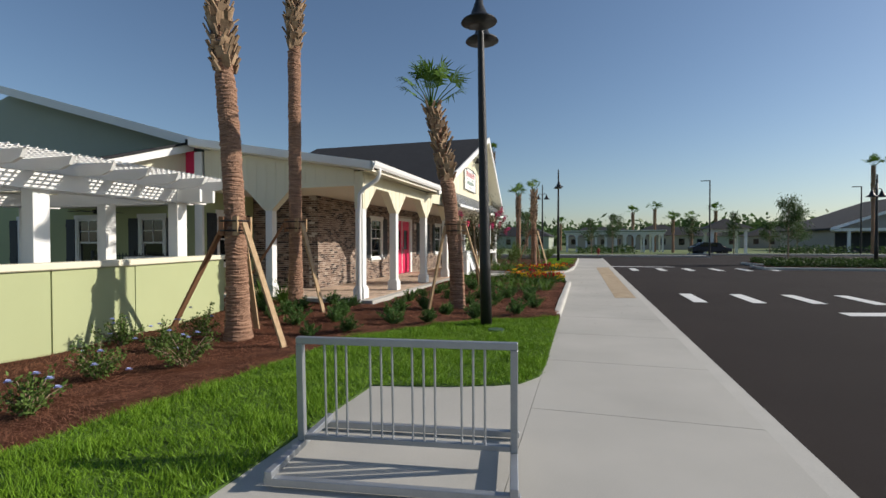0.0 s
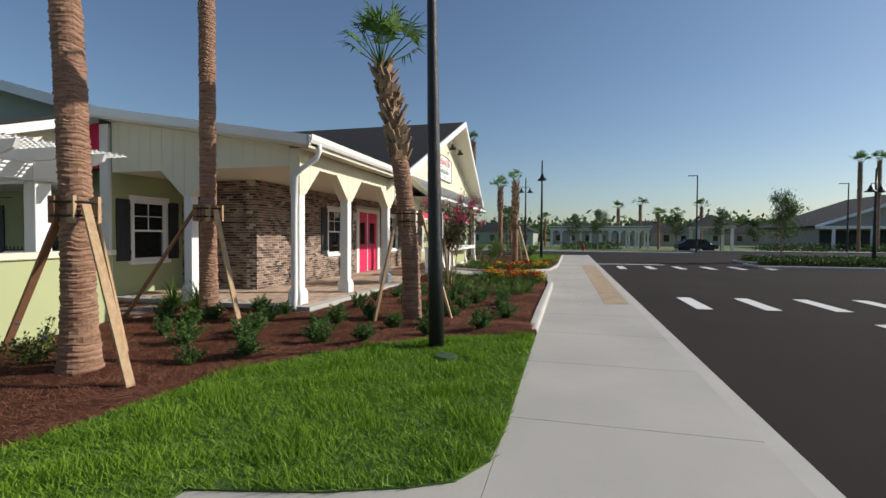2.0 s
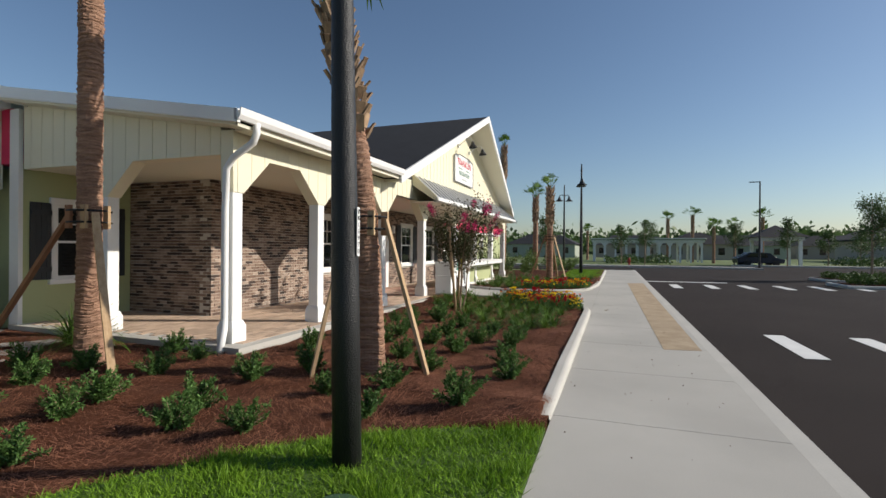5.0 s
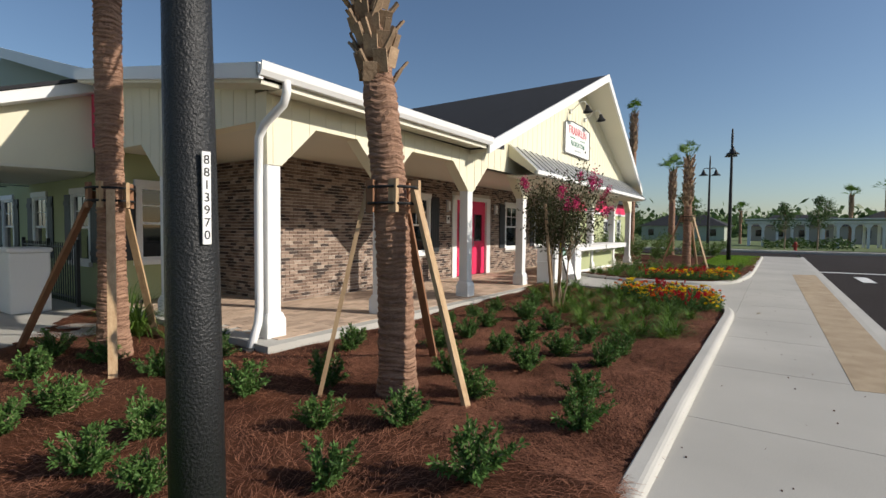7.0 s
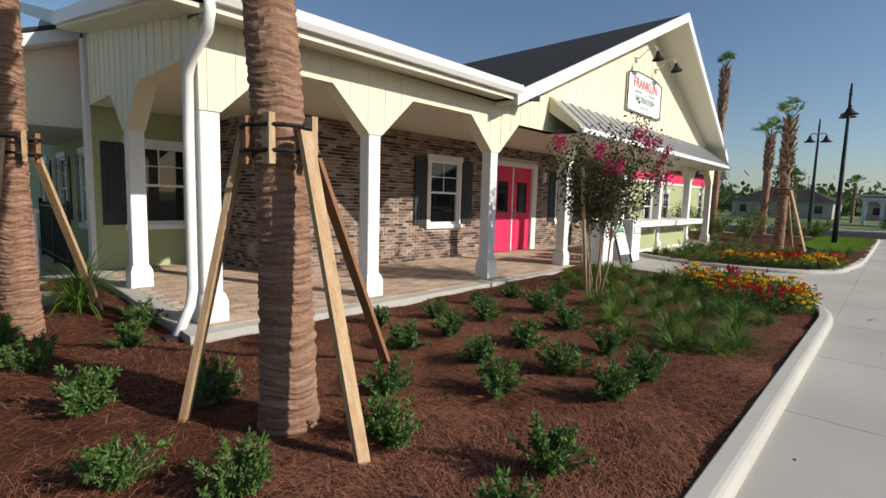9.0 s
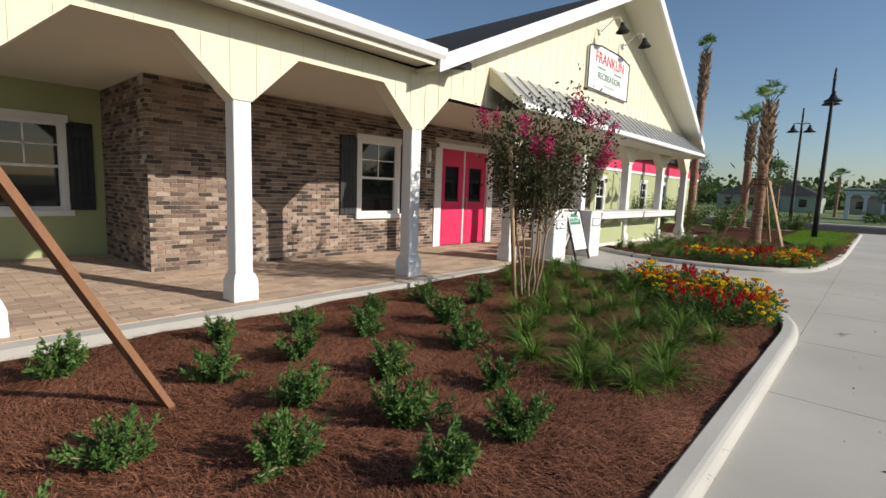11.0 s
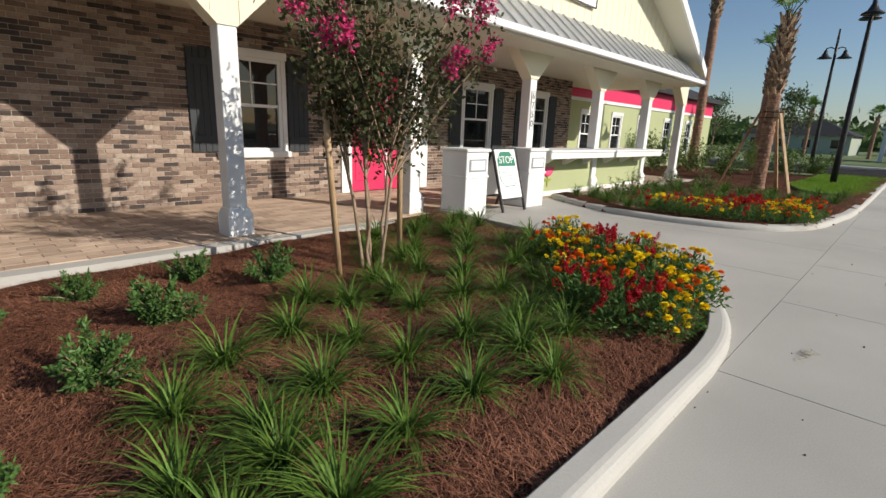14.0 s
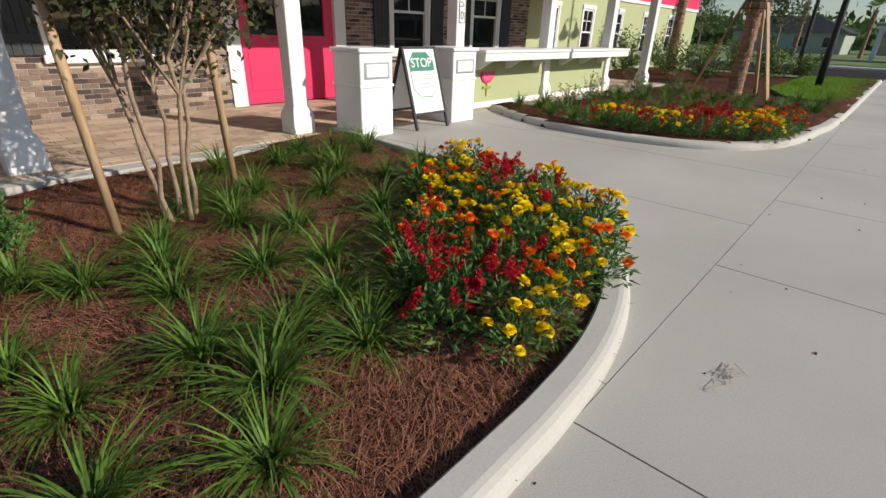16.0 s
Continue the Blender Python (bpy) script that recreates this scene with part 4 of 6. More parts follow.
# ---- bicycle rack ----
def bike_rack():
    r = thing("bicycle_rack", "galvanised steel bicycle rack standing on the concrete pad", "bicycle rack", at=pose(-1.1, 3.5, 0, 0, 0, 8))
    r.scale = (0.95, 0.95, 0.93)
    def bar(name, a, b, w=0.05, h=0.05):
        bm = bmesh.new()
        beam(bm, a, b, w, h)
        part(name, bm, GALV, r, bevel=0.004)
    for y in (-0.46, 0.5):
        bar("floor_rail", (-0.8, y, 0.045), (0.8, y, 0.045))
    for x in (-0.76, 0.76):
        bar("side_rail", (x, -0.5, 0.095), (x, 0.54, 0.095))
        bar("upright", (x, 0, 0.12), (x, -0.03, 0.84))
    bar("top_rail", (-0.785, -0.03, 0.865), (0.785, -0.03, 0.865))
    bar("lower_rail", (-0.735, 0, 0.145), (0.735, 0, 0.145), 0.04, 0.04)
    for g in (-0.498, -0.164, 0.138, 0.483):
        for k in (-0.08, 0, 0.08):
            bm = bmesh.new()
            tube(bm, [(g + k, 0, 0.16), (g + k, -0.03, 0.845)], 0.009, 6)
            part("bar", bm, GALV, r)


bike_rack()
dr = thing("drain_cover", "round green plastic valve cover set in the lawn", "valve cover", at=(-1.32, 8.18, 0.012))
bm = bmesh.new()
tube(bm, [(0, 0, -0.02), (0, 0, 0.045), (0, 0, 0.05)], [0.13, 0.13, 0.12], 20)
part("lid", bm, mat("valve_green", (0.05, 0.1, 0.05), 0.6), dr)
tag = thing("pole_number", "white sticker with the pole number 88139 70", "number sticker", at=pose(-1.619 + 0.099, 8.74, 1.42, 0, 0, 88))
boxpart("sticker", (-0.016, 0.016, -0.006, 0.0, 0, 0.33), WHITE, tag, bevel=0.002)
for i, ch in enumerate("88139 70".replace(" ", "")):
    letters(ch, 0.045, BLACK, tag, pose(0, -0.007, 0.3 - i * 0.0445), "digit", 0.0008)


# ---- planting ----
RNG = np.random.default_rng(7)


def leaf_quads(base, way, length, width, rng, droop=0.0):
    """Kite-shaped leaves: arrays of foot points and directions."""
    base, way = np.asarray(base, float), np.asarray(way, float)
    n = len(base)
    way = way / (np.linalg.norm(way, axis=1, keepdims=True) + 1e-9)
    side = np.cross(way, rng.normal(size=(n, 3)))
    side /= np.linalg.norm(side, axis=1, keepdims=True) + 1e-9
    L = (np.ones(n) * length if np.isscalar(length) else length)[:, None]
    W = (np.ones(n) * width if np.isscalar(width) else width)[:, None]
    mid = base + way * L * 0.5
    tip = base + way * L
    tip[:, 2] -= (L[:, 0] * droop)
    v = np.stack([base, mid + side * W / 2, tip, mid - side * W / 2], 1).reshape(-1, 3)
    f = np.arange(4 * n).reshape(n, 4)
    return v, f


def join(sets):
    vs, fs, k = [], [], 0
    for v, f in sets:
        vs.append(v)
        fs.append(f + k)
        k += len(v)
    return np.concatenate(vs), np.concatenate(fs)


def leaf_part(name, vf, material, parent=None, label=""):
    ob = new(name, raw_mesh(name, vf[0].tolist(), vf[1].tolist(), material))
    if parent:
        ob.parent = parent
    if label:
        tagged(ob, label)
    return ob


def scatter(poly, count, rng):
    xs, ys = [p[0] for p in poly], [p[1] for p in poly]
    out = np.zeros((0, 2))
    while len(out) < count:
        p = np.stack([rng.uniform(min(xs), max(xs), count * 2), rng.uniform(min(ys), max(ys), count * 2)], 1)
        out = np.concatenate([out, p[inside(poly, p[:, 0], p[:, 1])]])
    return out[:count]


def spaced(poly, gap, rng, tries=1500):
    kept = []
    for x, y in scatter(poly, tries, rng):
        if all((x - a) ** 2 + (y - b) ** 2 > gap * gap for a, b in kept):
            kept.append((float(x), float(y)))
    return kept


# lawn blades
p = scatter(LAWN, 130000, RNG)
p = p[(p[:, 1] > 0.5)]
n = len(p)
tuft = 0.75 + 0.5 * np.sin(p[:, 0] * 5.3 + np.sin(p[:, 1] * 3.1) * 2) * np.sin(p[:, 1] * 4.7)
h = RNG.uniform(0.035, 0.095, n) * np.clip(tuft, 0.55, 1.2)
lean = RNG.normal(0, 0.04, (n, 2))
ang = RNG.uniform(0, 6.28, n)
w = 0.0048
b0 = np.stack([p[:, 0] - np.cos(ang) * w, p[:, 1] - np.sin(ang) * w, np.full(n, 0.004)], 1)
b1 = np.stack([p[:, 0] + np.cos(ang) * w, p[:, 1] + np.sin(ang) * w, np.full(n, 0.004)], 1)
tp = np.stack([p[:, 0] + lean[:, 0], p[:, 1] + lean[:, 1], 0.005 + h], 1)
grass = new("grass", raw_mesh("grass", np.stack([b0, b1, tp], 1).reshape(-1, 3).tolist(), np.arange(3 * n).reshape(n, 3).tolist(), BLADE))
tagged(grass, "bright green mown lawn grass with ragged edges", "grass", kind="stuff")


def straw(name, poly, count, rng, label):
    p = scatter(poly, count, rng)
    n = len(p)
    flow = 0.8 + 0.9 * np.sin(p[:, 0] * 1.7) + 0.9 * np.cos(p[:, 1] * 1.3) + rng.normal(0, 0.7, n)
    L = rng.uniform(0.08, 0.24, n)
    z = bed_height(p[:, 0], p[:, 1])
    z0, z1, z2 = z + rng.uniform(-0.004, 0.012, n), z + rng.uniform(0.008, 0.035, n), z + rng.uniform(-0.004, 0.02, n)
    d = np.stack([np.cos(flow), np.sin(flow)], 1)
    s = np.stack([-d[:, 1], d[:, 0]], 1)
    bend = rng.normal(0, 0.02, n)[:, None]
    w = 0.0013
    a, c = p - d * L[:, None] / 2, p + d * L[:, None] / 2
    m = p + s * bend
    rows = []
    for q, zz in ((a, z0), (m, z1), (c, z2)):
        rows += [np.column_stack([q - s * w, zz]), np.column_stack([q + s * w, zz])]
    v = np.stack(rows, 1).reshape(-1, 3)
    k = np.arange(n)[:, None] * 6
    f = np.concatenate([k + np.array([[0, 1, 3, 2]]), k + np.array([[2, 3, 5, 4]])])
    ob = new(name, raw_mesh(name, v.tolist(), f.tolist(), STRAW))
    return tagged(ob, label, "pine straw", kind="stuff")


straw("pine_straw", BED_SOUTH, 90000, RNG, "loose red-brown pine needles strewn over the bed")
straw("pine_straw", [(-3.2, 11.0), (-0.5, 10.4), (-0.53, 18.0), (-1.5, 19.4), (-4.5, 19.5), (-4.6, 12.5)], 110000, RNG, "thick layer of red-brown pine needles")
straw("pine_straw", [(-0.7, 23.6), (-0.55, 33.0), (-5.0, 33.0), (-5.0, 23.6), (-3, 22.8)], 14000, RNG, "loose red-brown pine needles by the kerb")


def shrub_model(seed, at):
    rng = np.random.default_rng(seed)
    s = thing("shrub", "low spreading dark-green shrub planted in pine straw", "shrub", "bed shrubs", at=at)
    bm = bmesh.new()
    sets = []
    for i in range(24):
        a, el = rng.uniform(0, 6.28), rng.uniform(0.3, 1.35)
        L = rng.uniform(0.13, 0.25)
        d = np.array([math.cos(a) * math.cos(el), math.sin(a) * math.cos(el), math.sin(el)])
        e = d * L + np.array([0, 0, 0.02])
        tube(bm, [(0, 0, 0), tuple(e * 0.55 + np.array([0, 0, 0.015])), tuple(e)], [0.005, 0.004, 0.002], 4, False)
        n = 95
        k = rng.uniform(0.15, 1.08, n)[:, None]
        foot = k * e + rng.normal(0, 0.006, (n, 3))
        out = rng.normal(size=(n, 3)) * 0.75 + d * 0.9
        sets.append(leaf_quads(foot, out, rng.uniform(0.022, 0.045, n), rng.uniform(0.009, 0.015, n), rng))
    tagged(part("branching", bm, BARK, s), kind="stuff")
    leaf_part("foliage", join(sets), SHRUBLEAF, s)
    return s


def place(models, spots, rng, lift=0.0, size=(0.85, 1.2)):
    """Sets copies of the models down on the bed; the models themselves take the first spots."""
    for i, (x, y) in enumerate(spots):
        k = rng.uniform(*size)
        m = pose(x, y, float(bed_height(x, y)) + lift, 0, 0, rng.uniform(0, 360))
        if i < len(models):
            models[i].matrix_basis = m
            models[i].scale = (k, k, k)
        else:
            src = models[i % len(models)]
            keep = src.scale.copy()
            src.scale = (k, k, k)
            copy_thing(src, m)
            src.scale = keep


SHRUBS_A = [(-4.33, 13.37), (-4.09, 14.09), (-3.57, 14.47), (-4.22, 15.11), (-4.21, 15.89), (-3.34, 15.42), (-3.67, 16.39), (-3.44, 12.94), (-2.67, 13.19), (-3.42, 13.61), (-2.64, 13.96), (-2.69, 14.91), (-1.97, 14.4), (-1.98, 13.51), (-1.37, 13.84), (-2.1, 12.76), (-2.76, 10.33), (-2.24, 10.73), (-3.85, 10.4), (-5.32, 11.01), (-3.49, 11.07), (-2.14, 11.61)]
SHRUBS_B = [(-2.72, 12.11), (-1.18, 11.95), (-1.39, 13.21), (-5.13, 10.24), (-6.97, 9.88), (-6.16, 10.11), (-6.07, 9.43), (-4.67, 9.25), (-3.44, 9.0), (-3.69, 9.47), (-2.02, 9.74), (-1.27, 10.22), (-4.35, 7.56), (-3.91, 8.05), (-2.75, 9.07), (-5.15, 8.38), (-4.57, 8.83), (-6.0, 11.26), (-4.28, 12.16), (-1.02, 11.33), (-6.04, 8.9)]
place([shrub_model(k, (0, 0, 0)) for k in (11, 12, 13, 14)], SHRUBS_A + SHRUBS_B, random.Random(3), 0.0, (0.95, 1.35))


def lily_model(seed):
    rng = np.random.default_rng(seed)
    s = thing("grass_clump", "arching clump of dark-green strap leaves in pine straw", "ornamental grass", "grass clumps")
    verts, faces = [], []
    for i in range(150):
        a = rng.uniform(0, 6.28)
        L, el = rng.uniform(0.2, 0.44), rng.uniform(0.55, 1.5)
        d = np.array([math.cos(a), math.sin(a)])
        pts = []
        r, z, e = rng.uniform(0, 0.04), 0.0, el
        for k in range(5):
            pts.append((d[0] * r, d[1] * r, z))
            r += math.cos(e) * L / 4
            z += math.sin(e) * L / 4
            e -= rng.uniform(0.2, 0.6)
        w = rng.uniform(0.0032, 0.0062)
        k0 = len(verts)
        for j, q in enumerate(pts):
            ww = w * (0.8, 1.0, 0.9, 0.6, 0.08)[j]
            verts += [(q[0] - d[1] * ww, q[1] + d[0] * ww, q[2]), (q[0] + d[1] * ww, q[1] - d[0] * ww, q[2])]
        faces += [(k0 + 2 * j, k0 + 2 * j + 1, k0 + 2 * j + 3, k0 + 2 * j + 2) for j in range(4)]
    cut = 144
    ob = new("foliage", raw_mesh("foliage", verts[:cut * 10], faces[:cut * 4], LILYLEAF))
    ob.parent = s
    for i in range(cut, 150):
        one = [tuple(k - i * 10 for k in f) for f in faces[i * 4:i * 4 + 4]]
        ob = new("leaf", raw_mesh("leaf", verts[i * 10:i * 10 + 10], one, LILYLEAF))
        ob.parent = s
    return s


LILY = [(-4.6, 18.0), (-4.4, 19.75), (-3.1, 19.8), (-2.55, 18.95), (-2.05, 18.2), (-1.45, 17.75), (-0.95, 17.25), (-0.95, 16.3), (-1.0, 14.75), (-2.2, 15.1), (-2.75, 16.5), (-3.3, 17.2)]
FLOWERS = [(-0.72, 17.55), (-0.68, 18.05), (-0.78, 18.7), (-1.15, 19.3), (-1.9, 19.65), (-2.9, 19.72), (-2.5, 18.9), (-1.95, 18.2), (-1.35, 17.7), (-0.9, 17.45)]
FLOWERS_TWO = [(-3.1, 22.85), (-2.3, 22.9), (-1.6, 23.15), (-1.0, 23.5), (-0.8, 24.1), (-0.8, 25.0), (-1.3, 25.3), (-2.0, 24.9), (-2.8, 24.2)]
LILY_TWO = [(-4.9, 23.6), (-3.2, 23.0), (-2.9, 24.3), (-2.0, 25.2), (-1.2, 25.6), (-0.8, 27.5), (-0.9, 29.5), (-4.9, 29.8)]
LILY_NEAR = [(-1.18, 15.78), (-1.21, 16.26), (-1.7, 15.35), (-1.82, 15.76), (-2.4, 15.48), (-2.57, 15.98), (-2.18, 16.21), (-1.78, 16.32), (-1.72, 16.78), (-1.32, 16.86), (-1.27, 17.3), (-1.4, 15.3), (-3.04, 16.38), (-2.8, 16.62), (-2.71, 16.99), (-3.09, 17.62), (-2.69, 17.83), (-3.2, 18.46), (-3.61, 18.04), (-3.92, 19.5), (-1.5, 14.95), (-2.05, 15.1)]
rl = np.random.default_rng(5)
fill = [q for q in spaced(LILY, 0.34, rl) if all(math.dist(q, k) > 0.34 for k in LILY_NEAR)]
place([lily_model(k) for k in (21, 22, 23, 24)], LILY_NEAR + fill + spaced(LILY_TWO, 0.5, rl), random.Random(4), -0.01, (0.85, 1.12))


def bloom(material, rng, r=0.03):
    """One pompon flower head: rings of short ruffled petals over a dome."""
    sets = []
    for ring, (el, k, n) in enumerate(((0.05, 1.0, 14), (0.4, 0.92, 13), (0.8, 0.8, 10), (1.15, 0.62, 7), (1.5, 0.45, 4))):
        a = np.arange(n) * 2 * math.pi / n + ring * 0.7 + rng.normal(0, 0.12, n)
        e = el + rng.normal(0, 0.1, n)
        d = np.stack([np.cos(a) * np.cos(e), np.sin(a) * np.cos(e), np.sin(e)], 1)
        t = np.stack([-np.sin(a), np.cos(a), np.zeros(n)], 1)
        up = np.cross(d, t)
        L = (r * k * rng.uniform(0.88, 1.1, n))[:, None]
        base = d * L * 0.35 + np.array([0, 0, 0.004])
        tip = base + d * L * 0.65 + up * L * rng.uniform(-0.12, 0.2, n)[:, None]
        w = r * 0.3
        v = np.stack([base - t * w * 0.5, base + t * w * 0.5, tip + t * w, tip - t * w], 1).reshape(-1, 3)
        sets.append((v, np.arange(4 * n).reshape(n, 4)))
    return join(sets)


def spike(rng):
    n = 60
    z = rng.uniform(0, 0.09, n)
    a = rng.uniform(0, 6.28, n)
    base = np.stack([np.zeros(n), np.zeros(n), z], 1)
    d = np.stack([np.cos(a), np.sin(a), rng.uniform(-0.1, 0.6, n)], 1)
    return leaf_quads(base, d, 0.028 * (1.15 - z / 0.13), 0.012, rng)


BLOOM_MESH = {}
for key, material in (("yellow", YELLOW), ("orange", ORANGE), ("red", RED)):
    brng = np.random.default_rng(len(key))
    v, f = spike(brng) if key == "red" else bloom(material, brng, 0.03)
    BLOOM_MESH[key] = raw_mesh("flower_head", v.tolist(), f.tolist(), material)


def flower_plant(seed, colour):
    rng = np.random.default_rng(seed)
    kinds = {"yellow": "bushy marigold plant with yellow flower heads", "orange": "bushy marigold plant with orange flower heads", "red": "bedding salvia with deep red flower spikes"}
    s = thing("flowering_plant", kinds[colour], "flower", "bedding flowers")
    n = 330
    a, el, r = rng.uniform(0, 6.28, n), np.arcsin(rng.uniform(0.0, 1, n)), rng.uniform(0.45, 1.0, n)
    d = np.stack([np.cos(a) * np.cos(el), np.sin(a) * np.cos(el), np.sin(el)], 1)
    foot = d * r[:, None] * np.array([0.17, 0.17, 0.24]) + np.array([0, 0, 0.04])
    leaf_part("foliage", leaf_quads(foot, d + rng.normal(0, 0.6, (n, 3)), rng.uniform(0.04, 0.075, n), rng.uniform(0.01, 0.018, n), rng), SHRUBLEAF, s)
    for i in range(10 if colour != "red" else 9):
        a, e = rng.uniform(0, 6.28), rng.uniform(0.25, 1.4)
        q = Vector((math.cos(a) * math.cos(e) * 0.19, math.sin(a) * math.cos(e) * 0.19, 0.05 + math.sin(e) * 0.27))
        fl = new("flower_head", BLOOM_MESH[colour])
        fl.parent = s
        k = rng.uniform(0.8, 1.3)
        fl.matrix_basis = Matrix.Translation(q) @ pose(0, 0, 0, rng.uniform(-35, 35), rng.uniform(-35, 35), rng.uniform(0, 360)) @ Matrix.Scale(k, 4)
    return s


rf = np.random.default_rng(15)
spots = spaced(FLOWERS, 0.2, rf, 2500) + spaced(FLOWERS_TWO, 0.21, rf, 2500)
by = {"yellow": [], "orange": [], "red": []}
for x, y in spots:
    k = math.sin(x * 4.1 + y * 1.3) + 0.7 * math.sin(y * 3.7 - x) + rf.uniform(-2.0, 2.0)
    by["red" if k < -0.75 else "orange" if k < 0.6 else "yellow"].append((x, y))
for i, key in enumerate(by):
    place([flower_plant(30 + 5 * i + j, key) for j in range(3)], by[key], random.Random(8 + i), 0.0, (0.78, 1.08))


def broad_bush(x, y, size, seed, label, material, flowers=None, count=900, name="bush", z=None, leaf=(0.03, 0.06)):
    rng = np.random.default_rng(seed)
    s = thing(name, label, "bush", "bushes", at=(x, y, float(bed_height(x, y)) - 0.01 if z is None else z))
    bm = bmesh.new()
    sets = []
    for i in range(14):
        a, el = rng.uniform(0, 6.28), rng.uniform(0.5, 1.45)
        L = size * rng.uniform(0.7, 1.15)
        d = np.array([math.cos(a) * math.cos(el), math.sin(a) * math.cos(el), math.sin(el)])
        tube(bm, [(0, 0, 0), tuple(d * L * 0.5 + np.array([0, 0, 0.04])), tuple(d * L)], [0.008, 0.006, 0.003], 4, False)
        n = count // 14
        foot = rng.uniform(0.25, 1.05, n)[:, None] * d * L + rng.normal(0, 0.06 * size, (n, 3))
        foot[:, 2] = np.abs(foot[:, 2])
        sets.append(leaf_quads(foot, rng.normal(size=(n, 3)) + d * 0.6, rng.uniform(*leaf, n), rng.uniform(leaf[0] * 0.5, leaf[1] * 0.5, n), rng))
    tagged(part("branching", bm, BARK, s), kind="stuff")
    leaf_part("foliage", join(sets), material, s)
    if flowers:
        for i in range(4):
            a, el = rng.uniform(0, 6.28), rng.uniform(0.2, 1.3)
            fl = new("flower_head", flowers)
            fl.parent = s
            fl.matrix_basis = pose(math.cos(a) * math.cos(el) * size * 0.9, math.sin(a) * math.cos(el) * size * 0.9, 0.05 + math.sin(el) * size * 0.9)
    return s


PALEBLUE = leaf_mat("pale_blue_bloom", (0.55, 0.6, 0.85), (0.45, 0.5, 0.8), 0.6, 0.2, 0.1)
v, f = bloom(PALEBLUE, np.random.default_rng(2), 0.034)
BLUE_MESH = raw_mesh("flower_head", v.tolist(), f.tolist(), PALEBLUE)
LIGHTLEAF = leaf_mat("light_leaf", (0.13, 0.2, 0.05), (0.08, 0.13, 0.03))
for i, (x, y, k) in enumerate(((-6.55, 6.0, 0.42), (-5.3, 4.65, 0.45), (-4.75, 5.35, 0.5), (-4.75, 3.6, 0.35), (-6.05, 7.0, 0.5), (-5.7, 5.9, 0.4))):
    broad_bush(x, y, k, 60 + i, "loose plumbago bush with pale blue flowers beside the low wall", LIGHTLEAF, BLUE_MESH)
for i, (x, y, k) in enumerate(((-4.2, 24.4, 0.5), (-4.6, 26.0, 0.55), (-4.3, 27.8, 0.5), (-3.9, 29.2, 0.45))):
    broad_bush(x, y, k, 70 + i, "thin grey-green shrub in the bed by the serving counter", SHRUBLEAF, None, 500)
for i, (x, y, k) in enumerate(((-4.9, 34.5, 1.3), (-6.3, 36.2, 1.4), (-3.6, 38.4, 1.2), (-7.6, 38.0, 1.5), (-5.2, 40.0, 1.3), (-2.9, 40.5, 1.0), (-7.2, 33.8, 1.3), (-9.0, 35.5, 1.6))):
    broad_bush(x, y, k, 80 + i, "tall loose light-green shrub behind the bed", LIGHTLEAF, None, 1500, leaf=(0.06, 0.12))

# fern-like plant by the porch corner
fern = lily_model(40)
fern.name = "porch_plant"
tagged(fern, "dark upright strap-leaved plant beside the porch edge", "plant")
fern["group"] = "porch plants"
fern.matrix_basis = pose(-8.0, 11.1, float(bed_height(-8.0, 11.1)), 0, 0, 20)
fern.scale = (1.9, 1.9, 2.2)
copy_thing(fern, pose(-7.2, 10.9, float(bed_height(-7.2, 10.9)), 0, 0, 120))


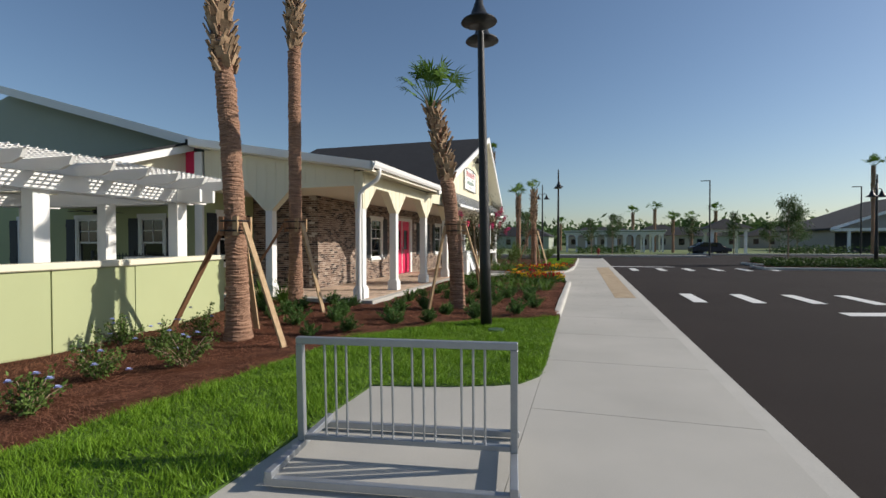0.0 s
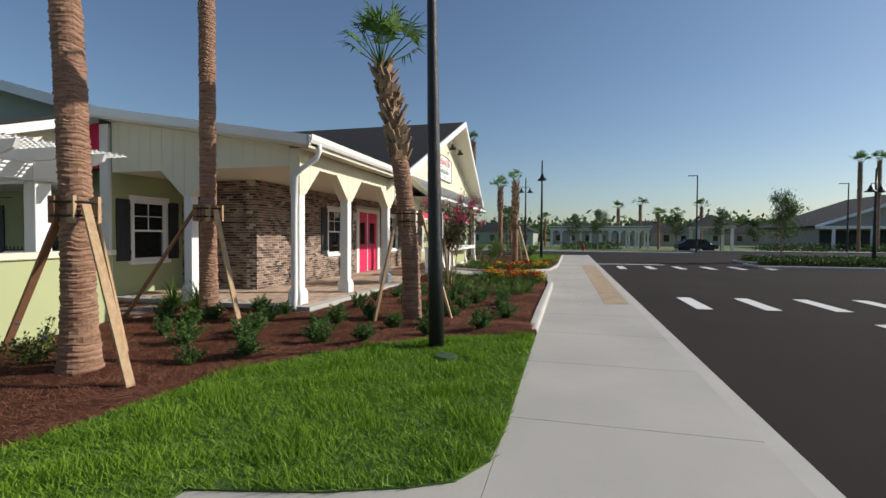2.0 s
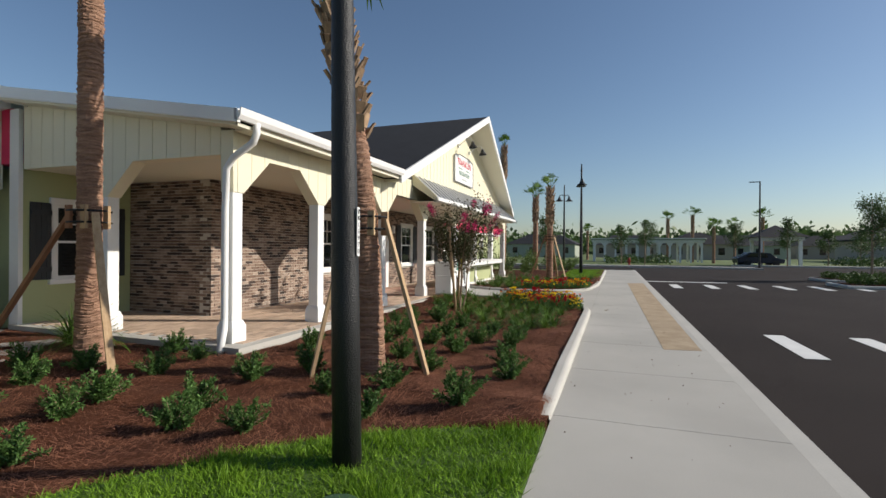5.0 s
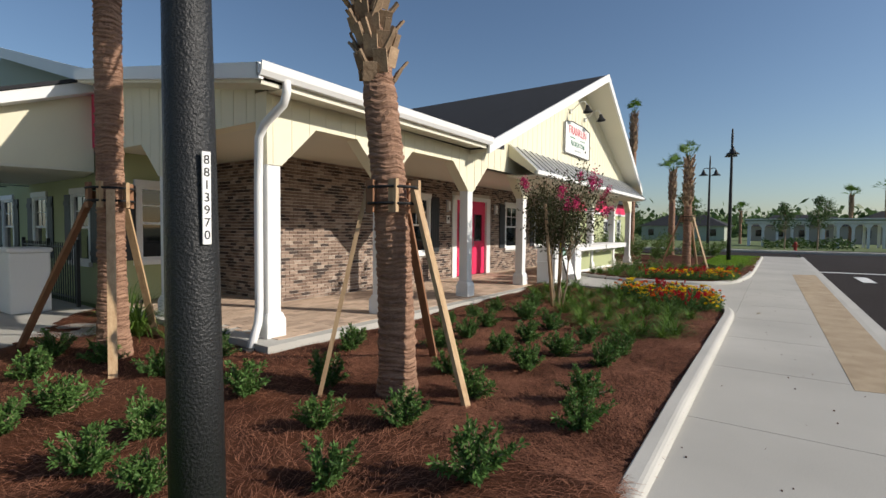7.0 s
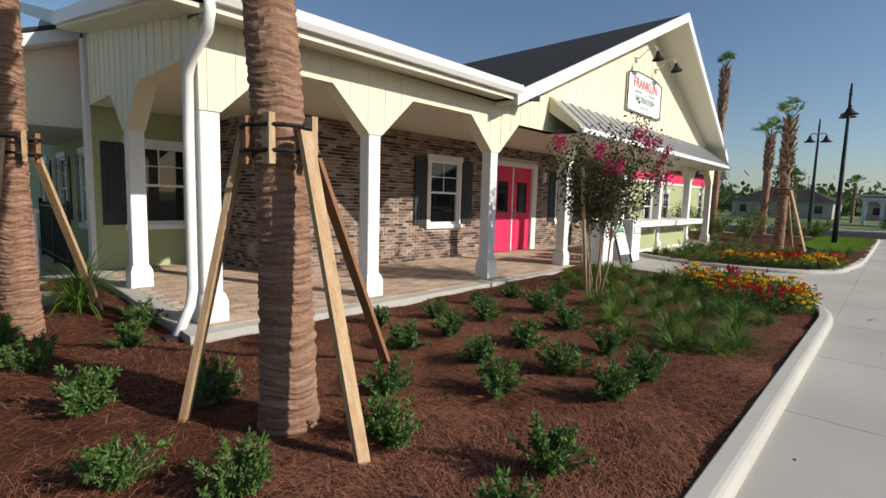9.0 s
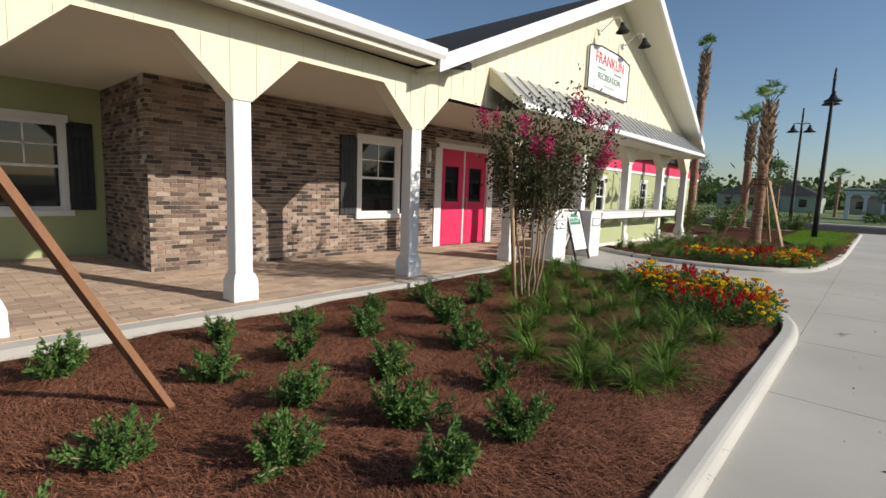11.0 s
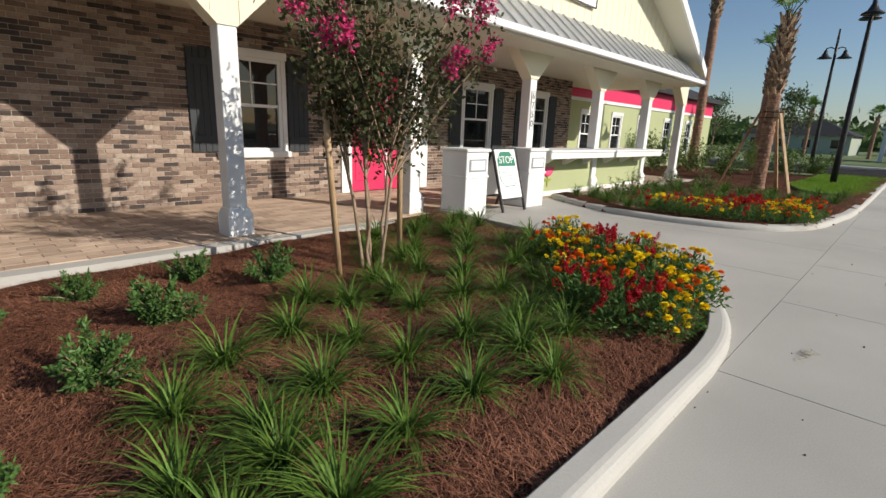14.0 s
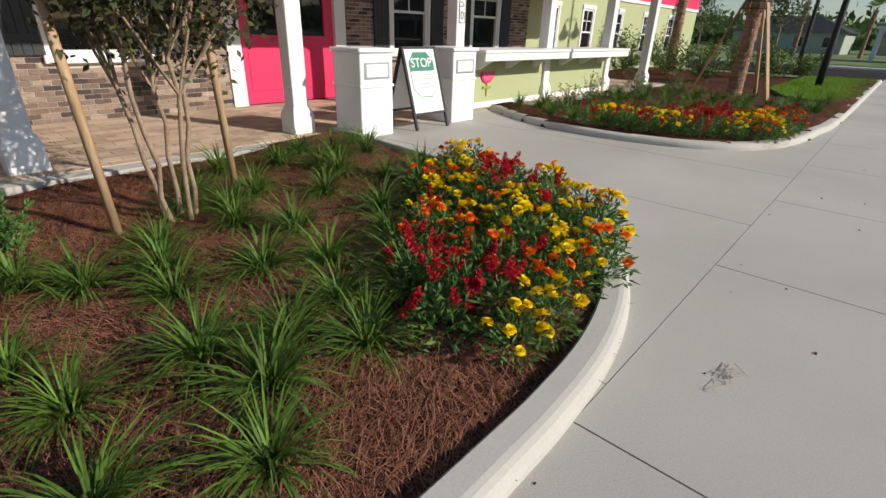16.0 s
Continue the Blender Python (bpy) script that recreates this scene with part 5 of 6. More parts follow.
def crape_myrtle():
    rng = np.random.default_rng(77)
    x, y = -3.56, 17.42
    t = thing("crape_myrtle", "multi-stemmed crape myrtle with magenta blossom and small dark leaves", "tree", at=(x, y, float(bed_height(x, y)) - 0.02))
    tips = []
    for i in range(5):
        a = i * 1.257 + 0.3
        bm = bmesh.new()
        b0 = Vector((math.cos(a) * 0.1, math.sin(a) * 0.1, 0))
        pts = [b0]
        for k in range(1, 7):
            pts.append(b0 + Vector((math.cos(a) * 0.025 * k + rng.normal(0, 0.018), math.sin(a) * 0.025 * k + rng.normal(0, 0.018), 0.23 * k)))
        tube(bm, pts, [0.022, 0.018, 0.017, 0.016, 0.015, 0.014, 0.012], 7, False)
        for j in range(8):
            s0 = pts[rng.integers(4, 7)]
            aa, el = a + rng.normal(0, 0.9), rng.uniform(0.8, 1.47)
            d = Vector((math.cos(aa) * math.cos(el), math.sin(aa) * math.cos(el), math.sin(el)))
            e = s0 + d * rng.uniform(0.6, 1.7)
            limb = bmesh.new()
            tube(limb, [s0, s0.lerp(e, 0.5) + Vector((0, 0, 0.06)), e], [0.011, 0.008, 0.004], 5, False)
            part("branch", limb, BARK, t)
            tips.append((s0, e))
        part("stem", bm, BARK, t, smooth=True)
    sets = []
    for s0, e in tips:
        n = 165
        k = rng.uniform(0.25, 1.05, n)[:, None]
        foot = np.array(s0) + k * (np.array(e) - np.array(s0)) + rng.normal(0, 0.1, (n, 3))
        sets.append(leaf_quads(foot, rng.normal(size=(n, 3)) + np.array([0, 0, 0.2]), rng.uniform(0.045, 0.075, n), rng.uniform(0.026, 0.042, n), rng))
    leaf_part("foliage", join(sets), MYRTLELEAF, t)
    order = sorted(tips, key=lambda s: -math.hypot(s[1].x, s[1].y) - 0.3 * s[1].z)
    for s0, e in order[:13]:
        n = 150
        k = np.abs(rng.normal(0, 0.09, n))[:, None]
        d = np.array((e - s0).normalized())
        foot = np.array(e) + (rng.uniform(-0.1, 0.14, n))[:, None] * d + rng.normal(0, 0.035, (n, 3))
        leaf_part("blossom", leaf_quads(foot, rng.normal(size=(n, 3)), 0.034, 0.028, rng), MAGENTA, t, "magenta blossom cluster")
    for bx, by_, tx, ty in ((0.05, -0.43, -0.1, -0.5), (-0.2, 0.53, -0.1, 0.42)):
        st = thing("tree_stake", "round wooden stake supporting the young tree", "stake", "tree stakes", at=(x + bx, y + by_, -0.05))
        bm = bmesh.new()
        tube(bm, [(0, 0, 0), (tx - bx, ty - by_, 2.05)], 0.03, 10)
        part("pole", bm, LUMBER, st, smooth=True)
        bm = bmesh.new()
        tube(bm, [((tx - bx) * 0.85 + math.cos(a) * 0.034, (ty - by_) * 0.85 + math.sin(a) * 0.034, 1.74) for a in np.linspace(0, 6.28, 12)], 0.006, 5)
        part("tie", bm, STRAP, st)


crape_myrtle()
tagt = thing("plant_tag", "small yellow plastic tag hanging on the young tree", "tag", at=(-3.47, 17.3, 1.12))
boxpart("strip", (-0.012, 0.012, -0.001, 0.001, -0.1, 0.1), mat("tag_yellow", (0.75, 0.65, 0.02), 0.5, 0.05), tagt)
twig = thing("dry_twigs", "small tangle of dry grass lying on the concrete", "debris", at=(-0.07, 18.2, 0.004))
twig.scale = (0.6, 0.75, 1.0)
bm = bmesh.new()
tr = random.Random(5)
for i in range(22):
    a = Vector((tr.gauss(0, 0.025), tr.gauss(0, 0.06), 0.002))
    tube(bm, [a, a + Vector((tr.gauss(0, 0.02), tr.gauss(0, 0.04), 0.01)), a + Vector((tr.gauss(0, 0.04), tr.gauss(0, 0.06), 0.0))], 0.0012, 3, False)
part("stalk_tangle", bm, mat("dry_stalk", (0.42, 0.36, 0.24), 0.9), twig)
crumbs = bmesh.new()
for i in range(70):
    cx, cy, k = tr.uniform(-0.38, 1.25), tr.uniform(9, 24), tr.uniform(0.004, 0.012)
    add_box(crumbs, cx, cx + k, cy, cy + k * tr.uniform(0.8, 2), 0.0, k * 0.5)
tagged(part("leaf_litter", crumbs, MULCH), "scattered dark crumbs of mulch on the sidewalk", "debris", kind="stuff")


# ---- courtyard: pergola, angled porch, fence ----
def pergola():
    p = thing("pergola", "white timber pergola with rafters and lattice behind the low wall", "pergola", at=(0.13, -0.54, -0.1))
    for x, y in ((-8.05, 8.94), (-8.05, 6.3), (-8.05, 3.6), (-9.95, 8.94), (-12.3, 8.94), (-9.95, 3.6), (-12.3, 3.6), (-12.3, 6.3)):
        boxpart("post", (x - 0.12, x + 0.12, y - 0.12, y + 0.12, 0, 2.45), WHITE, p, bevel=0.006)
    for x in (-8.22, -7.88, -12.47, -12.13):
        boxpart("beam", (x - 0.03, x + 0.03, 3.0, 9.5, 2.36, 2.62), WHITE, p)
    for y in (8.77, 9.11, 3.43, 3.77):
        boxpart("cross_beam", (-12.8, -7.3, y - 0.03, y + 0.03, 2.361, 2.6), WHITE, p)
    y = 3.05
    while y < 9.6:
        bm = bmesh.new()
        prism(bm, [(-13.0, 2.66), (-12.85, 2.62), (-7.3, 2.62), (-7.12, 2.68), (-7.05, 2.8), (-13.05, 2.8)], "y", y - 0.025, y + 0.025)
        part("rafter", bm, WHITE, p)
        y += 0.62
    bm = bmesh.new()
    x = -13.0
    while x < -7.0:
        add_box(bm, x - 0.012, x + 0.012, 3.0, 9.6, 2.802, 2.815)
        x += 0.11
    y = 3.0
    while y < 9.6:
        add_box(bm, -13.0, -7.0, y - 0.012, y + 0.012, 2.816, 2.829)
        y += 0.11
    tagged(part("lattice", bm, WHITE, p, "white lattice roof"), kind="stuff")


pergola()


def courtyard_porch():
    c = Vector((-10.95, 11.76, 0))
    u = Vector((-0.22, -0.9755, 0))
    n = Vector((0.9755, -0.22, 0))
    def slab(name, pts, out0, out1, material, label, cat="wall"):
        bm = bmesh.new()
        lo = [bm.verts.new(c + u * s + n * out0 + Vector((0, 0, z))) for s, z in pts]
        hi = [bm.verts.new(c + u * s + n * out1 + Vector((0, 0, z))) for s, z in pts]
        bm.faces.new(lo)
        bm.faces.new(hi[::-1])
        for i in range(len(pts)):
            j = (i + 1) % len(pts)
            bm.faces.new((lo[i], hi[i], hi[j], lo[j]))
        bmesh.ops.recalc_face_normals(bm, faces=bm.faces[:])
        return structure(name, bm, material, label, cat)
    slab("wall_courtyard", [(0.02, 2.6), (7.5, 2.6), (7.5, 2.9), (3.4, 2.9), (0.02, 4.12)], -0.2, 0.0, CREAM, "cream end wall of the courtyard porch")
    bm = bmesh.new()
    add_box(bm, -11.1, -10.62, 11.72, 11.92, 3.02, 4.06)
    structure("wall_panel_crimson", bm, PINK, "crimson painted panel high beside the corner board", "wall")
    slab("trim_rake", [(0.0, 4.06), (0.0, 4.27), (3.6, 3.02), (7.6, 3.02), (7.6, 2.86), (3.5, 2.86)], 0.022, 0.32, WHITE, "white rake board on the courtyard porch", "trim")
    slab("roof_courtyard", [(0.0, 4.28), (0.0, 4.34), (3.6, 3.1), (7.6, 3.1), (7.6, 3.03), (3.6, 3.03)], -5.0, 0.36, ROOF, "dark shingle roof of the courtyard porch", "roof")
    slab("courtyard_ceiling", [(0.02, 2.55), (7.5, 2.55), (7.5, 2.599), (0.02, 2.599)], -5.0, -0.002, SOFFIT, "pale courtyard porch ceiling", "ceiling")
    fan = thing("ceiling_fan", "dark ceiling fan under the courtyard porch", "ceiling fan", at=Matrix.Translation(c + u * 1.6 - n * 1.6 + Vector((0, 0, 2.55))))
    bm = bmesh.new()
    tube(bm, [(0, 0, 0), (0, 0, -0.18), (0, 0, -0.19), (0, 0, -0.3)], [0.015, 0.015, 0.1, 0.08], 14)
    part("motor", bm, BLACK, fan)
    for i in range(5):
        bm = bmesh.new()
        a = i * 1.2566
        beam(bm, (math.cos(a) * 0.1, math.sin(a) * 0.1, -0.24), (math.cos(a) * 0.65, math.sin(a) * 0.65, -0.25), 0.13, 0.012)
        part("blade", bm, BLACK, fan)


courtyard_porch()


def picket_fence():
    f = thing("metal_fence", "black metal picket fence closing the courtyard", "fence", at=(-11.0, 11.45, -0.1))
    for z in (0.15, 1.15):
        boxpart("rail", (-3.2, 0.0, -0.015, 0.015, z, z + 0.03), BLACK, f)
    for i in range(26):
        x = -3.15 + i * 0.125
        boxpart("picket", (x - 0.009, x + 0.009, -0.009, 0.009, 0.05, 1.25), BLACK, f)
    for x in (-3.2, -1.6, 0.0):
        boxpart("post", (x - 0.03, x + 0.03, -0.03, 0.03, 0, 1.32), BLACK, f)


picket_fence()
cab = thing("utility_box", "pale grey utility cabinet standing behind the low wall", "cabinet", at=(-11.3, 10.7, -0.1))
boxpart("body", (-0.4, 0.4, -0.3, 0.3, 0, 1.1), WHITE, cab, bevel=0.02)
boxpart("lid", (-0.43, 0.43, -0.33, 0.33, 1.1, 1.18), WHITE, cab, bevel=0.02)
bm = bmesh.new()
add_box(bm, -27, -7.6, -5, 11.6, -0.3, -0.1)
structure("courtyard_floor", bm, CONCRETE, "concrete courtyard floor", "floor")

# annex beyond the gable wing
wall_with_holes("wall_annex", "x", -8.9, 0.25, 30.0, 46.0, -0.2, 3.3, [(a, a + 0.8, 0.6, 2.1) for a in (31.0, 33.5, 36.0, 39.0, 42.0)], GREEN, "sage annex wall with narrow windows")
for i, a in enumerate((31.0, 33.5, 36.0, 39.0, 42.0)):
    window("window_%d" % (i + 8), pose(-8.91, a + 0.4, 0.6, 0, 0, EAST), 0.8, 1.5, "white framed annex window")
bm = bmesh.new()
add_box(bm, -8.895, -8.87, 30.0, 46.0, 2.62, 3.25)
structure("wall_band_crimson", bm, PINK, "crimson band under the annex eave", "wall")
bm = bmesh.new()
add_box(bm, -8.895, -8.85, 30.0, 46.0, 2.5, 2.615)
structure("trim_band", bm, WHITE, "white trim board under the crimson band", "trim")
bm = bmesh.new()
prism(bm, [(-8.5, 3.26), (-8.5, 3.42), (-14, 5.6), (-19.0, 5.5), (-19.0, 3.26)], "y", 30.4, 46.5)
structure("roof_annex", bm, ROOF, "dark shingle annex roof", "roof")


# ---- bricks ----
def mottled(name, source):
    m = bpy.data.materials.new(name)
    m.use_nodes = True
    nt = m.node_tree
    n, l = nt.nodes, nt.links
    src = n.new("ShaderNodeObjectInfo").outputs["Random"] if source == "object" else n.new("ShaderNodeNewGeometry").outputs["Random Per Island"]
    ramp = n.new("ShaderNodeValToRGB")
    ramp.color_ramp.interpolation = "CONSTANT"
    tones = [(0.0, (0.21, 0.145, 0.11)), (0.2, (0.27, 0.195, 0.15)), (0.4, (0.33, 0.245, 0.19)), (0.54, (0.18, 0.12, 0.09)), (0.66, (0.06, 0.043, 0.037)), (0.84, (0.115, 0.077, 0.06)), (0.94, (0.38, 0.3, 0.24))]
    while len(ramp.color_ramp.elements) < len(tones):
        ramp.color_ramp.elements.new(1.0)
    for e, (p, c) in zip(ramp.color_ramp.elements, tones):
        e.position, e.color = p, (*c, 1)
    l.new(src, ramp.inputs[0])
    tex = n.new("ShaderNodeTexNoise")
    tex.inputs["Scale"].default_value, tex.inputs["Detail"].default_value = 28, 6
    geo = n.new("ShaderNodeNewGeometry")
    l.new(geo.outputs["Position"], tex.inputs["Vector"])
    mix = n.new("ShaderNodeMix")
    mix.data_type, mix.blend_type = "RGBA", "OVERLAY"
    mix.inputs[0].default_value = 0.55
    l.new(ramp.outputs[0], mix.inputs[6])
    l.new(tex.outputs[0], mix.inputs[7])
    l.new(mix.outputs[2], n["Principled BSDF"].inputs["Base Color"])
    n["Principled BSDF"].inputs["Roughness"].default_value = 0.9
    b = n.new("ShaderNodeBump")
    b.inputs["Strength"].default_value, b.inputs["Distance"].default_value = 0.4, 0.006
    l.new(tex.outputs[0], b.inputs["Height"])
    l.new(b.outputs[0], n["Principled BSDF"].inputs["Normal"])
    return m


BRICK_ONE, BRICK_MANY = mottled("brick_single", "object"), mottled("brick_joined", "island")
COURSE, LONG = 0.0677, 0.206


def box_vf(x0, x1, y0, y1, z0, z1):
    v = [(x0, y0, z0), (x1, y0, z0), (x1, y1, z0), (x0, y1, z0), (x0, y0, z1), (x1, y0, z1), (x1, y1, z1), (x0, y1, z1)]
    return v, [(0, 3, 2, 1), (4, 5, 6, 7), (0, 1, 5, 4), (1, 2, 6, 5), (2, 3, 7, 6), (3, 0, 4, 7)]


def brick_spans(lo, hi, z0, z1, holes):
    """The bricks of a running-bond wall, cut at its ends and round its openings."""
    i, z = 0, z0
    while z + COURSE <= z1 + 0.04:
        u = lo - (LONG / 2 if i % 2 else 0)
        while u < hi:
            a, b = max(u, lo), min(u + LONG - 0.011, hi)
            cut = [(a, b)]
            for h0, h1, c, d in holes:
                if z + COURSE > c and z < d:
                    cut = [q for s, e in cut for q in ((s, min(e, h0)), (max(s, h1), e)) if q[1] - q[0] > 0.03]
            for s, e in cut:
                if e - s > 0.03:
                    yield s, e, z, z + COURSE - 0.0105
            u += LONG
        z += COURSE
        i += 1


holes = [(DOOR[0] - 0.12, DOOR[1] + 0.12, DOOR[2], DOOR[3] + 0.08)] + [(a - 0.02, b + 0.02, c - 0.1, d + 0.06) for a, b, c, d in WINDOWS]
shared = {}
many_v, many_f, made = [], [], 0
brnd = random.Random(9)
for s, e, z, zt in brick_spans(BRICK_Y, 28.6, PORCH_Z + 0.002, CEIL, holes):
    proud = brnd.uniform(-0.002, 0.003)
    if made < 300 and 13.8 <= s < 17.6 and z < 1.45:
        key = round(e - s, 3)
        if key not in shared:
            v, f = box_vf(-0.05, 0, 0, e - s, 0, zt - z)
            shared[key] = raw_mesh("brick", v, f, BRICK_ONE)
        ob = new("brick", shared[key])
        ob.parent = brick_wall
        ob.location = (BRICK_X + proud, s, z)
        made += 1
    else:
        v, f = box_vf(BRICK_X - 0.05, BRICK_X + proud, s, e, z, zt)
        many_f += [tuple(i + len(many_v) for i in q) for q in f]
        many_v += v
rest = new("brick_courses", raw_mesh("brick_courses", many_v, many_f, BRICK_MANY))
rest.parent = brick_wall
tagged(rest, kind="stuff")
many_v, many_f = [], []
for s, e, z, zt in brick_spans(SAGE_X + 0.01, BRICK_X + 0.001, PORCH_Z + 0.002, CEIL, []):
    v, f = box_vf(s, e, BRICK_Y + brnd.uniform(-0.003, 0.001), BRICK_Y + 0.04, z, zt)
    many_f += [tuple(i + len(many_v) for i in q) for q in f]
    many_v += v
rest = new("brick_courses", raw_mesh("brick_courses", many_v, many_f, BRICK_MANY))
rest.parent = brick_return
tagged(rest, kind="stuff")

# ---- porch pavers ----
PAVER_MANY = mat("paver_joined", (0.56, 0.43, 0.32), 0.85, 0.3, 3, 70, 0.3, second=(0.42, 0.3, 0.22), island=0.22)
porch_floor = thing("floor", "tan and brown tumbled pavers laid on the porch", "floor", kind="structure")
made = 0
v, f = box_vf(0.004, 0.296, 0.004, 0.146, -0.03, 0.008)
paver_mesh = raw_mesh("paver", v, f, PAVER)
many_v, many_f = [], []
row = 0
x = -5.2
while x > SAGE_X + 0.12:
    u = 11.75 + (0.15 if row % 2 else 0)
    while u < 31.6:
        ok = x - 0.15 > BRICK_X if u + 0.3 > BRICK_Y else True
        if ok:
            if made < 300 and 12.0 < u < 20 and x > -7.5:
                ob = new("paver", paver_mesh)
                ob.parent = porch_floor
                ob.matrix_basis = pose(x, u, PORCH_Z + brnd.uniform(0.0, 0.002), 0, 0, 90)
                made += 1
            else:
                v, f = box_vf(x - 0.146, x - 0.004, u + 0.004, u + 0.296, PORCH_Z - 0.03, PORCH_Z + 0.008)
                many_f += [tuple(i + len(many_v) for i in q) for q in f]
                many_v += v
        u += 0.3
    x -= 0.15
    row += 1
rest = new("paver_courses", raw_mesh("paver_courses", many_v, many_f, PAVER_MANY))
rest.parent = porch_floor
tagged(rest, kind="stuff")


# ---- beyond: cross street, islands, far buildings and trees ----
bm = bmesh.new()
add_box(bm, -120, 1.45, 46, 53, -0.3, -0.14)
structure("road_cross", bm, ASPHALT, "dark asphalt cross street", "road")
bm = bmesh.new()
add_box(bm, -120, 12.0, 53.004, 53.2, -0.3, -0.02)
add_box(bm, -120, 12.0, 55.2, 56.8, -0.3, -0.03)
structure("pavement_far", bm, CONCRETE, "pale concrete path and kerb across the street", "pavement")
bm = bmesh.new()
add_box(bm, 12.0, 70, 62.0, 62.2, -0.3, -0.02)
add_box(bm, 12.0, 70, 63.5, 65.0, -0.3, -0.03)
structure("pavement_carpark", bm, CONCRETE, "pale concrete walk along the car park", "pavement")
bm = bmesh.new()
prism(bm, [(-0.55, 30.3), (-0.5, 41.0), (-2.6, 41.0), (-2.6, 33.0), (-1.9, 31.0)], "z", -0.1, 0.05)
structure("lawn_far", bm, SOIL_GRASS, "lawn beside the far lamp", "lawn")
p = scatter([(-0.55, 30.3), (-0.5, 41.0), (-2.6, 41.0), (-2.6, 33.0), (-1.9, 31.0)], 16000, RNG)
n = len(p)
ang = RNG.uniform(0, 6.28, n)
b0 = np.stack([p[:, 0] - np.cos(ang) * 0.008, p[:, 1] - np.sin(ang) * 0.008, np.full(n, 0.05)], 1)
b1 = np.stack([p[:, 0] + np.cos(ang) * 0.008, p[:, 1] + np.sin(ang) * 0.008, np.full(n, 0.05)], 1)
tp = np.stack([p[:, 0] + RNG.normal(0, 0.03, n), p[:, 1] + RNG.normal(0, 0.03, n), 0.05 + RNG.uniform(0.04, 0.08, n)], 1)
tagged(new("grass", raw_mesh("grass", np.stack([b0, b1, tp], 1).reshape(-1, 3).tolist(), np.arange(3 * n).reshape(n, 3).tolist(), BLADE)), "bright green lawn grass by the far lamp", "grass", kind="stuff")


def island(x0, x1, y0, y1):
    isl = thing("traffic_island", "kerbed car-park island planted with low shrubs", "traffic island", kind="structure")
    boxpart("island_kerb", (x0, x1, y0, y1, -0.3, -0.0), CONCRETE_KERB, isl, bevel=0.04)
    boxpart("island_bed", (x0 + 0.2, x1 - 0.2, y0 + 0.2, y1 - 0.2, -0.2, 0.02), MULCH, isl)
    rng = np.random.default_rng(int(x0 * 7))
    k = int((x1 - x0) * (y1 - y0) * 260)
    foot = np.stack([rng.uniform(x0 + 0.4, x1 - 0.4, k), rng.uniform(y0 + 0.4, y1 - 0.4, k), rng.uniform(0.02, 0.4, k)], 1)
    foot[:, 2] *= 0.5 + 0.5 * np.abs(np.sin(foot[:, 0] * 2.7) * np.sin(foot[:, 1] * 2.9))
    tagged(leaf_part("low_shrubs", leaf_quads(foot, rng.normal(size=(k, 3)) + np.array([0, 0, 0.6]), 0.14, 0.06, rng), DARKLEAF, isl), kind="stuff")


island(9.6, 34.0, 31.2, 33.6)
island(10.5, 30.0, 36.0, 38.6)


def tree(x, y, h, r, seed, label="young shade tree with an airy green crown", dense=2600, trunk=0.35, z=-0.2, leaf=0.13):
    rng = np.random.default_rng(seed)
    t = thing("tree", label, "tree", "young trees", at=(x, y, z))
    bm = bmesh.new()
    tube(bm, [(0, 0, 0), (0.02, 0.02, h * 0.35), (0, 0.03, h * 0.7), (0, 0, h * 0.97)], [0.07, 0.055, 0.035, 0.01], 8, False)
    part("trunk", bm, BARK, t)
    sets = []
    m = 38
    for i in range(m):
        k = rng.uniform(trunk, 0.95)
        a = rng.uniform(0, 6.28)
        reach = r * (1.15 - k) / (1.15 - trunk) * rng.uniform(0.6, 1.15)
        s0 = np.array([0, 0, h * k])
        e = s0 + np.array([math.cos(a) * reach, math.sin(a) * reach, reach * rng.uniform(0.3, 0.8)])
        bm = bmesh.new()
        tube(bm, [tuple(s0), tuple(e)], [0.018, 0.006], 4, False)
        part("limb", bm, BARK, t)
        n = dense // m
        foot = s0 + rng.uniform(0.3, 1.05, n)[:, None] * (e - s0) + rng.normal(0, r * 0.1, (n, 3))
        sets.append(leaf_quads(foot, rng.normal(size=(n, 3)), rng.uniform(leaf * 0.6, leaf, n), rng.uniform(leaf * 0.3, leaf * 0.5, n), rng))
    leaf_part("crown", join(sets), TREELEAF, t)
    return t


tree(12.9, 37.3, 4.6, 1.55, 101, "rounded young shade tree on the car-park island", 5000, 0.3)
for i, (x, y, h, r) in enumerate(((0.9, 66.0, 4.6, 1.4), (3.4, 65.0, 5.2, 1.2), (12.9, 68.0, 4.8, 1.5), (16.4, 62.6, 5.0, 1.2), (-6.0, 52.0, 5.0, 1.6), (22.0, 69.0, 4.0, 1.5), (-12.0, 58.0, 5.0, 1.7), (26.0, 72.0, 3.6, 1.8), (6.0, 96.0, 6.5, 2.2))):
    tree(x, y, h, r, 110 + i, dense=1500, leaf=0.22)


def far_palm(x, y, h, seed, size=1.2):
    q = palm(x, y, h, h * 0.6, 0.17, crown=16, seed=seed, size=size, label="slender cabbage palm in the distance")
    q.location.z = -0.22


for i, (x, y, h) in enumerate(((7.0, 78.0, 5.8), (10.3, 80.0, 6.4), (12.2, 76.0, 4.6), (15.8, 82.0, 5.0), (18.6, 80.0, 6.0), (-4.0, 88.0, 4.6), (33.0, 70.0, 10.5), (35.4, 71.0, 10.8), (-9.0, 80.0, 5.0))):
    far_palm(x, y, h, 130 + i)


